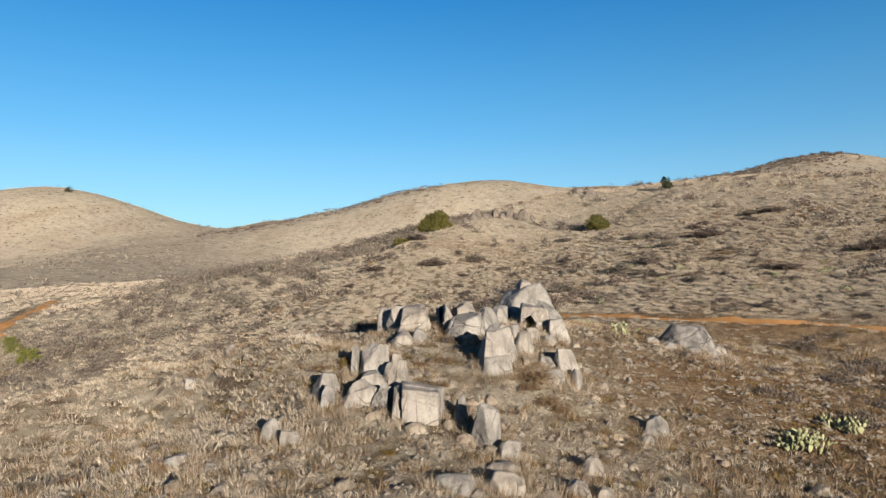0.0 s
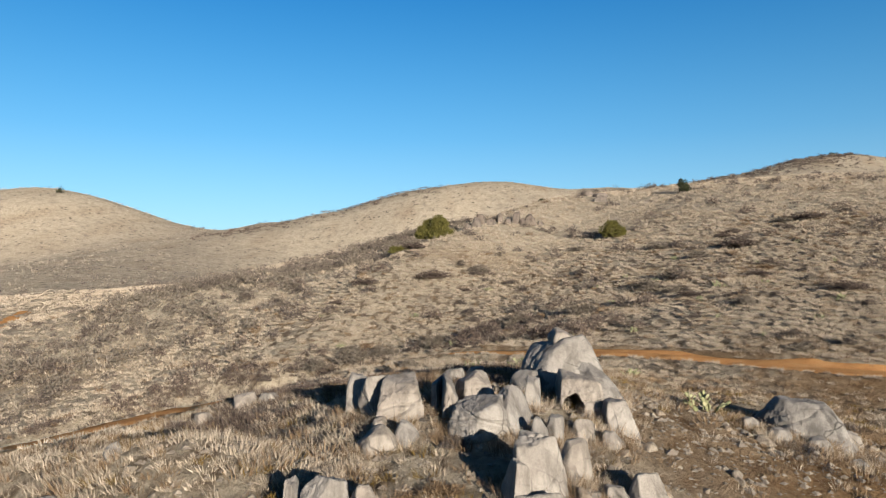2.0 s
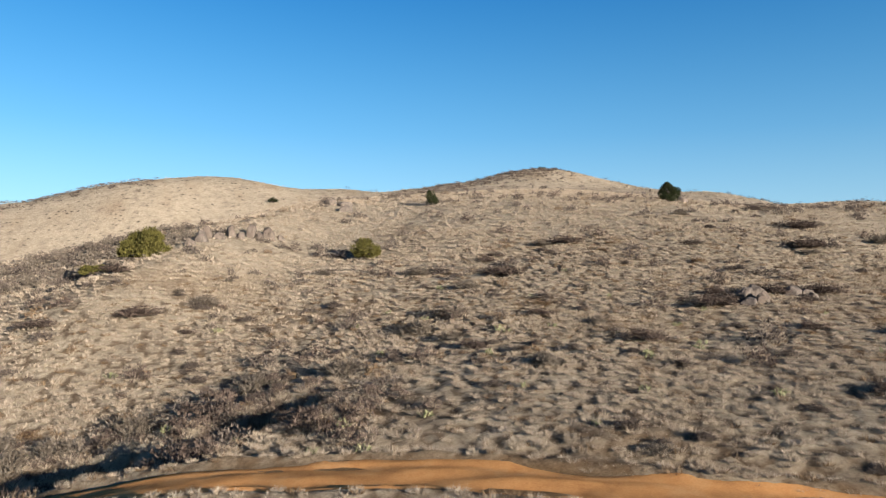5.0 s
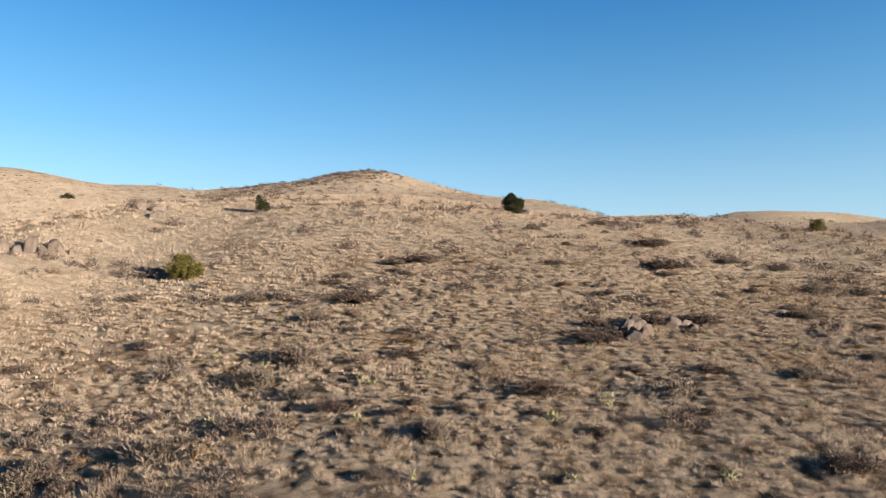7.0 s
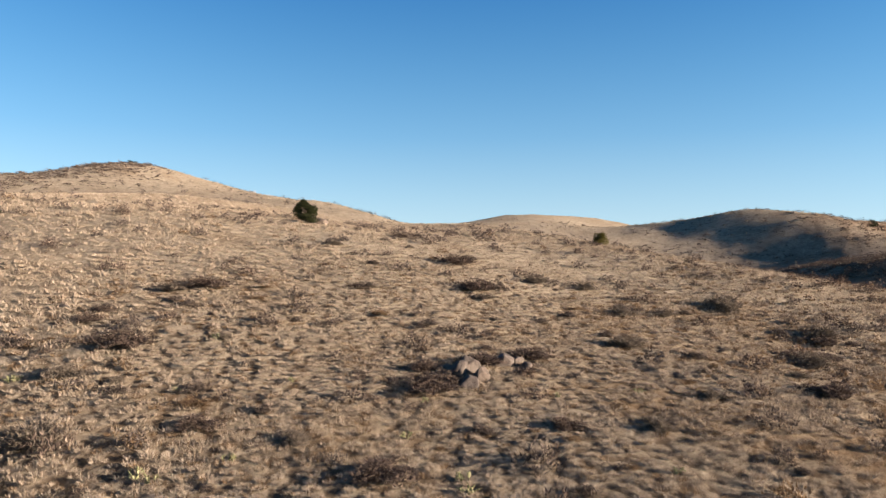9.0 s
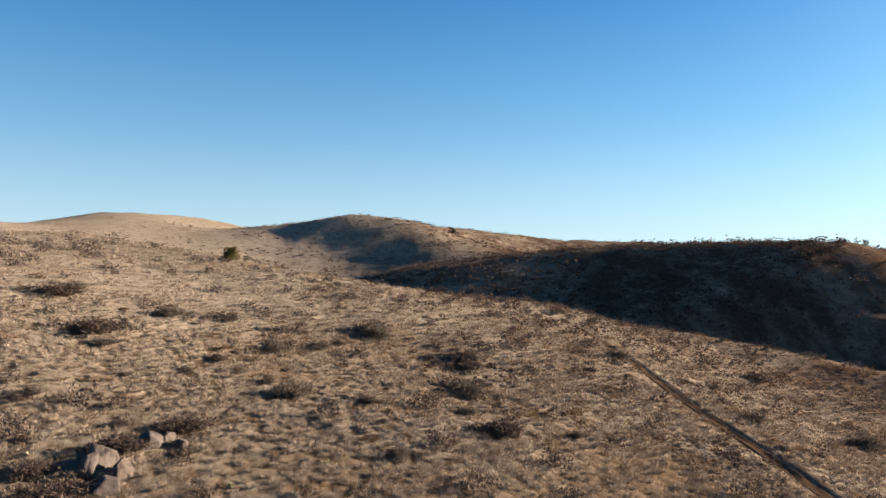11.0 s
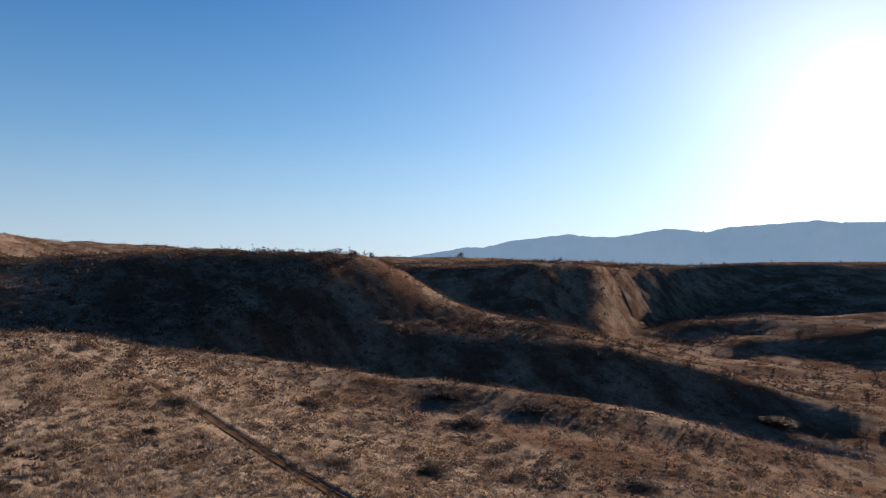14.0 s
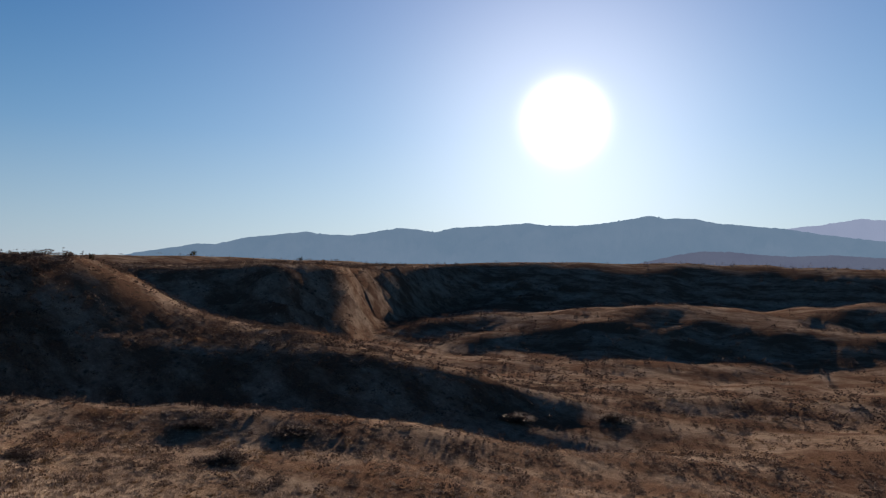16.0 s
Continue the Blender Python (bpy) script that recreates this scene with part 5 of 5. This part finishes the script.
for k, (x, y, s) in enumerate(((5.9, 22.9, 1.1), (2.5, 30.0, 1.15), (1.1, 32.5, 1.0), (6.1, 29.9, 1.0), (-6.6, 52.6, 1.1), (-9.0, 58.6, 1.0), (0.6, 48.9, 1.2), (2.9, 43.8, 1.2),
                               (2.3, 49.8, 1.0), (6.5, 42.4, 1.2), (6.3, 39.3, 1.2), (4.9, 40.1, 1.1), (-2.0, 57.7, 1.2), (3.7, 62.5, 1.2), (17.6, 51.2, 1.2), (20.6, 43.1, 1.1), (23.8, 43.3, 1.1), (14.0, 42.5, 1.1),
                               (15.1, 48.0, 1.0), (17.3, 39.2, 1.0), (13.8, 37.2, 1.0), (9.3, 41.4, 1.0), (21.0, 36.2, 1.1), (28.4, 37.7, 1.1), (18.7, 63.2, 1.2), (15.3, 57.5, 1.1), (14.0, 60.4, 1.1), (17.5, 51.8, 1.3),
                               (20.1, 50.4, 1.1), (26.6, 54.5, 1.1), (20.3, 42.8, 1.2), (23.2, 42.6, 1.2), (15.0, 47.9, 1.1), (11.1, 52.5, 1.1), (25.5, 47.0, 1.0), (11.4, 58.9, 1.1), (4.2, 27.9, 0.9), (-4.6, 49.9, 1.0),
                               (33.5, 44.6, 1.0), (28.8, 48.6, 1.0), (36.5, 41.8, 1.0), (22.6, 57.2, 1.1), (27.5, 60.9, 1.1))):
    m = spot(x, y, 0.0, (k * 77) % 360, s * 0.62)
    ob = PEARS[k % 3]
    if k >= 3:
        ob = copy_thing(ob, m)
    else:
        ob.matrix_basis = m
    tagged(ob, "yellow-green prickly pear cactus in dry grass", "cactus", "prickly pears")
for x, y, turn, seed in ((7.5, 14.85, 20, 34), (9.1, 16.05, 130, 35)):
    ob = pear_proto(seed, 20, (2, 1), 0.75, 0.22)
    ob.matrix_basis = spot(x, y, 0.0, turn, 0.72)
    tagged(ob, "large dense prickly pear cactus on stony soil", "cactus", "prickly pears")


def tree(name, label, x, y, width, tall, material, seed, leaves=2600, trunk=0.08, low=-0.06, belly=0.18, category="tree"):
    """A juniper or scrub oak: a tapered trunk with limbs and an uneven crown of small leaf clumps."""
    rnd = np.random.default_rng(seed)
    thing = new(name)
    thing.matrix_basis = pose(x, y, height_at(x, y) - 0.05)
    bm = bmesh.new()

    def limb(a, b, ra, rb, sides=6):
        a, b = Vector(a), Vector(b)
        q = (b - a).to_track_quat("Z", "Y").to_matrix()
        rings = [[bm.verts.new(p + q @ Vector((r * math.cos(k * math.tau / sides), r * math.sin(k * math.tau / sides), 0))) for k in range(sides)] for p, r in ((a, ra), (b, rb))]
        for k in range(sides):
            bm.faces.new((rings[0][k], rings[0][(k + 1) % sides], rings[1][(k + 1) % sides], rings[1][k]))

    r0 = 0.045 * width
    limb((0, 0, 0), (0.03 * width, 0, tall * 0.55), r0, r0 * 0.5, 7)
    lobes = []
    for k in range(15):
        a = k * 2.4 + rnd.uniform(-0.4, 0.4)
        h = tall * (low + 0.20 + (0.62 - low) * rnd.random() ** 1.2)
        r = width * rnd.uniform(0.16, 0.38) * math.sqrt(max(0.05, 1 - ((h / tall - belly) / 0.72) ** 2))
        c = np.array([r * math.cos(a), r * math.sin(a), h])
        lobes.append((c, width * rnd.uniform(0.11, 0.20)))
        limb((0.01, 0, tall * rnd.uniform(0.08, 0.4)), c, r0 * 0.42, r0 * 0.12, 5)
    part("trunk", bm, BARK, thing)
    per = leaves // len(lobes)
    roots = []
    for c, r in lobes:
        u = rnd.standard_normal((per, 3))
        u /= np.linalg.norm(u, axis=1)[:, None]
        p = c + u * r * rnd.uniform(0.55, 1.08, (per, 1)) * np.array([1, 1, min(1.2, 1.5 * tall / width)])
        roots.append(p[p[:, 2] > tall * trunk * 0.4])
    v, f = blades(np.concatenate(roots), 5, rnd, width * 0.055, width * 0.010, 1.0, 0.8)
    part("crown", raw_mesh("crown", v, f, material), material, thing)
    tagged(thing, label, category)


tree("juniper", "broad yellow-green juniper bush beside an outcrop", -0.8, 77.3, 4.3, 2.3, JUNIPER, 1, 4800)
tree("juniper", "small olive-green juniper on the open slope", 16.8, 75.8, 2.9, 1.8, JUNIPER, 2, 2800)
tree("juniper", "small dark juniper near the skyline", 31.4, 98.0, 2.0, 1.9, OAK, 3, 2200)
tree("oak_tree", "round dark evergreen oak on the rocky shoulder", 61.9, 90.6, 2.8, 2.4, OAK, 4, 3600, low=0.1, belly=0.55)
tree("juniper", "low dark juniper bush near the shoulder's crest", 85.5, 64.0, 2.4, 1.7, JUNIPER, 5, 2000)
tree("oak_tree", "lone dark tree at the spur's rim", 198.8, -63.8, 2.2, 1.6, OAK, 6, 900)
tree("oak_tree", "lone dark tree beside the far mound", 396.8, 54.5, 6.0, 4.0, OAK, 7, 700)
tree("oak_tree", "lone dark tree on the western hill's crest", -178.9, 332.6, 4.5, 3.2, OAK, 8, 700)
tree("oak_tree", "flat dark tree on the eastern summit", 160.3, 291.9, 5.0, 2.4, OAK, 9, 700)
tree("oak_tree", "small dark tree on the mesa's rim", 443, -278, 6.5, 4.0, OAK, 10, 600)
tree("oak_tree", "small dark tree on the mesa's rim", 387, -327, 4.5, 3.2, OAK, 11, 600)
tree("mountain_bush", "low dark bush beside the oak's rocks", 58.0, 86.2, 2.4, 1.1, OAK, 12, 1500, category="bush")
tree("mountain_bush", "low grey-green bush next to a juniper", -4.3, 79.5, 3.0, 1.1, JUNIPER, 13, 1500, category="bush")
tree("yellow_bush", "bright yellow-green bush in the valley", -42, 68, 2.2, 1.7, YELLOW, 14, 1400, category="bush")
tree("yellow_bush", "bright yellow-green bush in the valley", -37.6, 63.2, 2.8, 1.5, YELLOW, 15, 1600, category="bush")
tree("juniper", "small dark tree on the middle hill's crest", 38.0, 272.0, 5.0, 2.0, OAK, 16, 600)
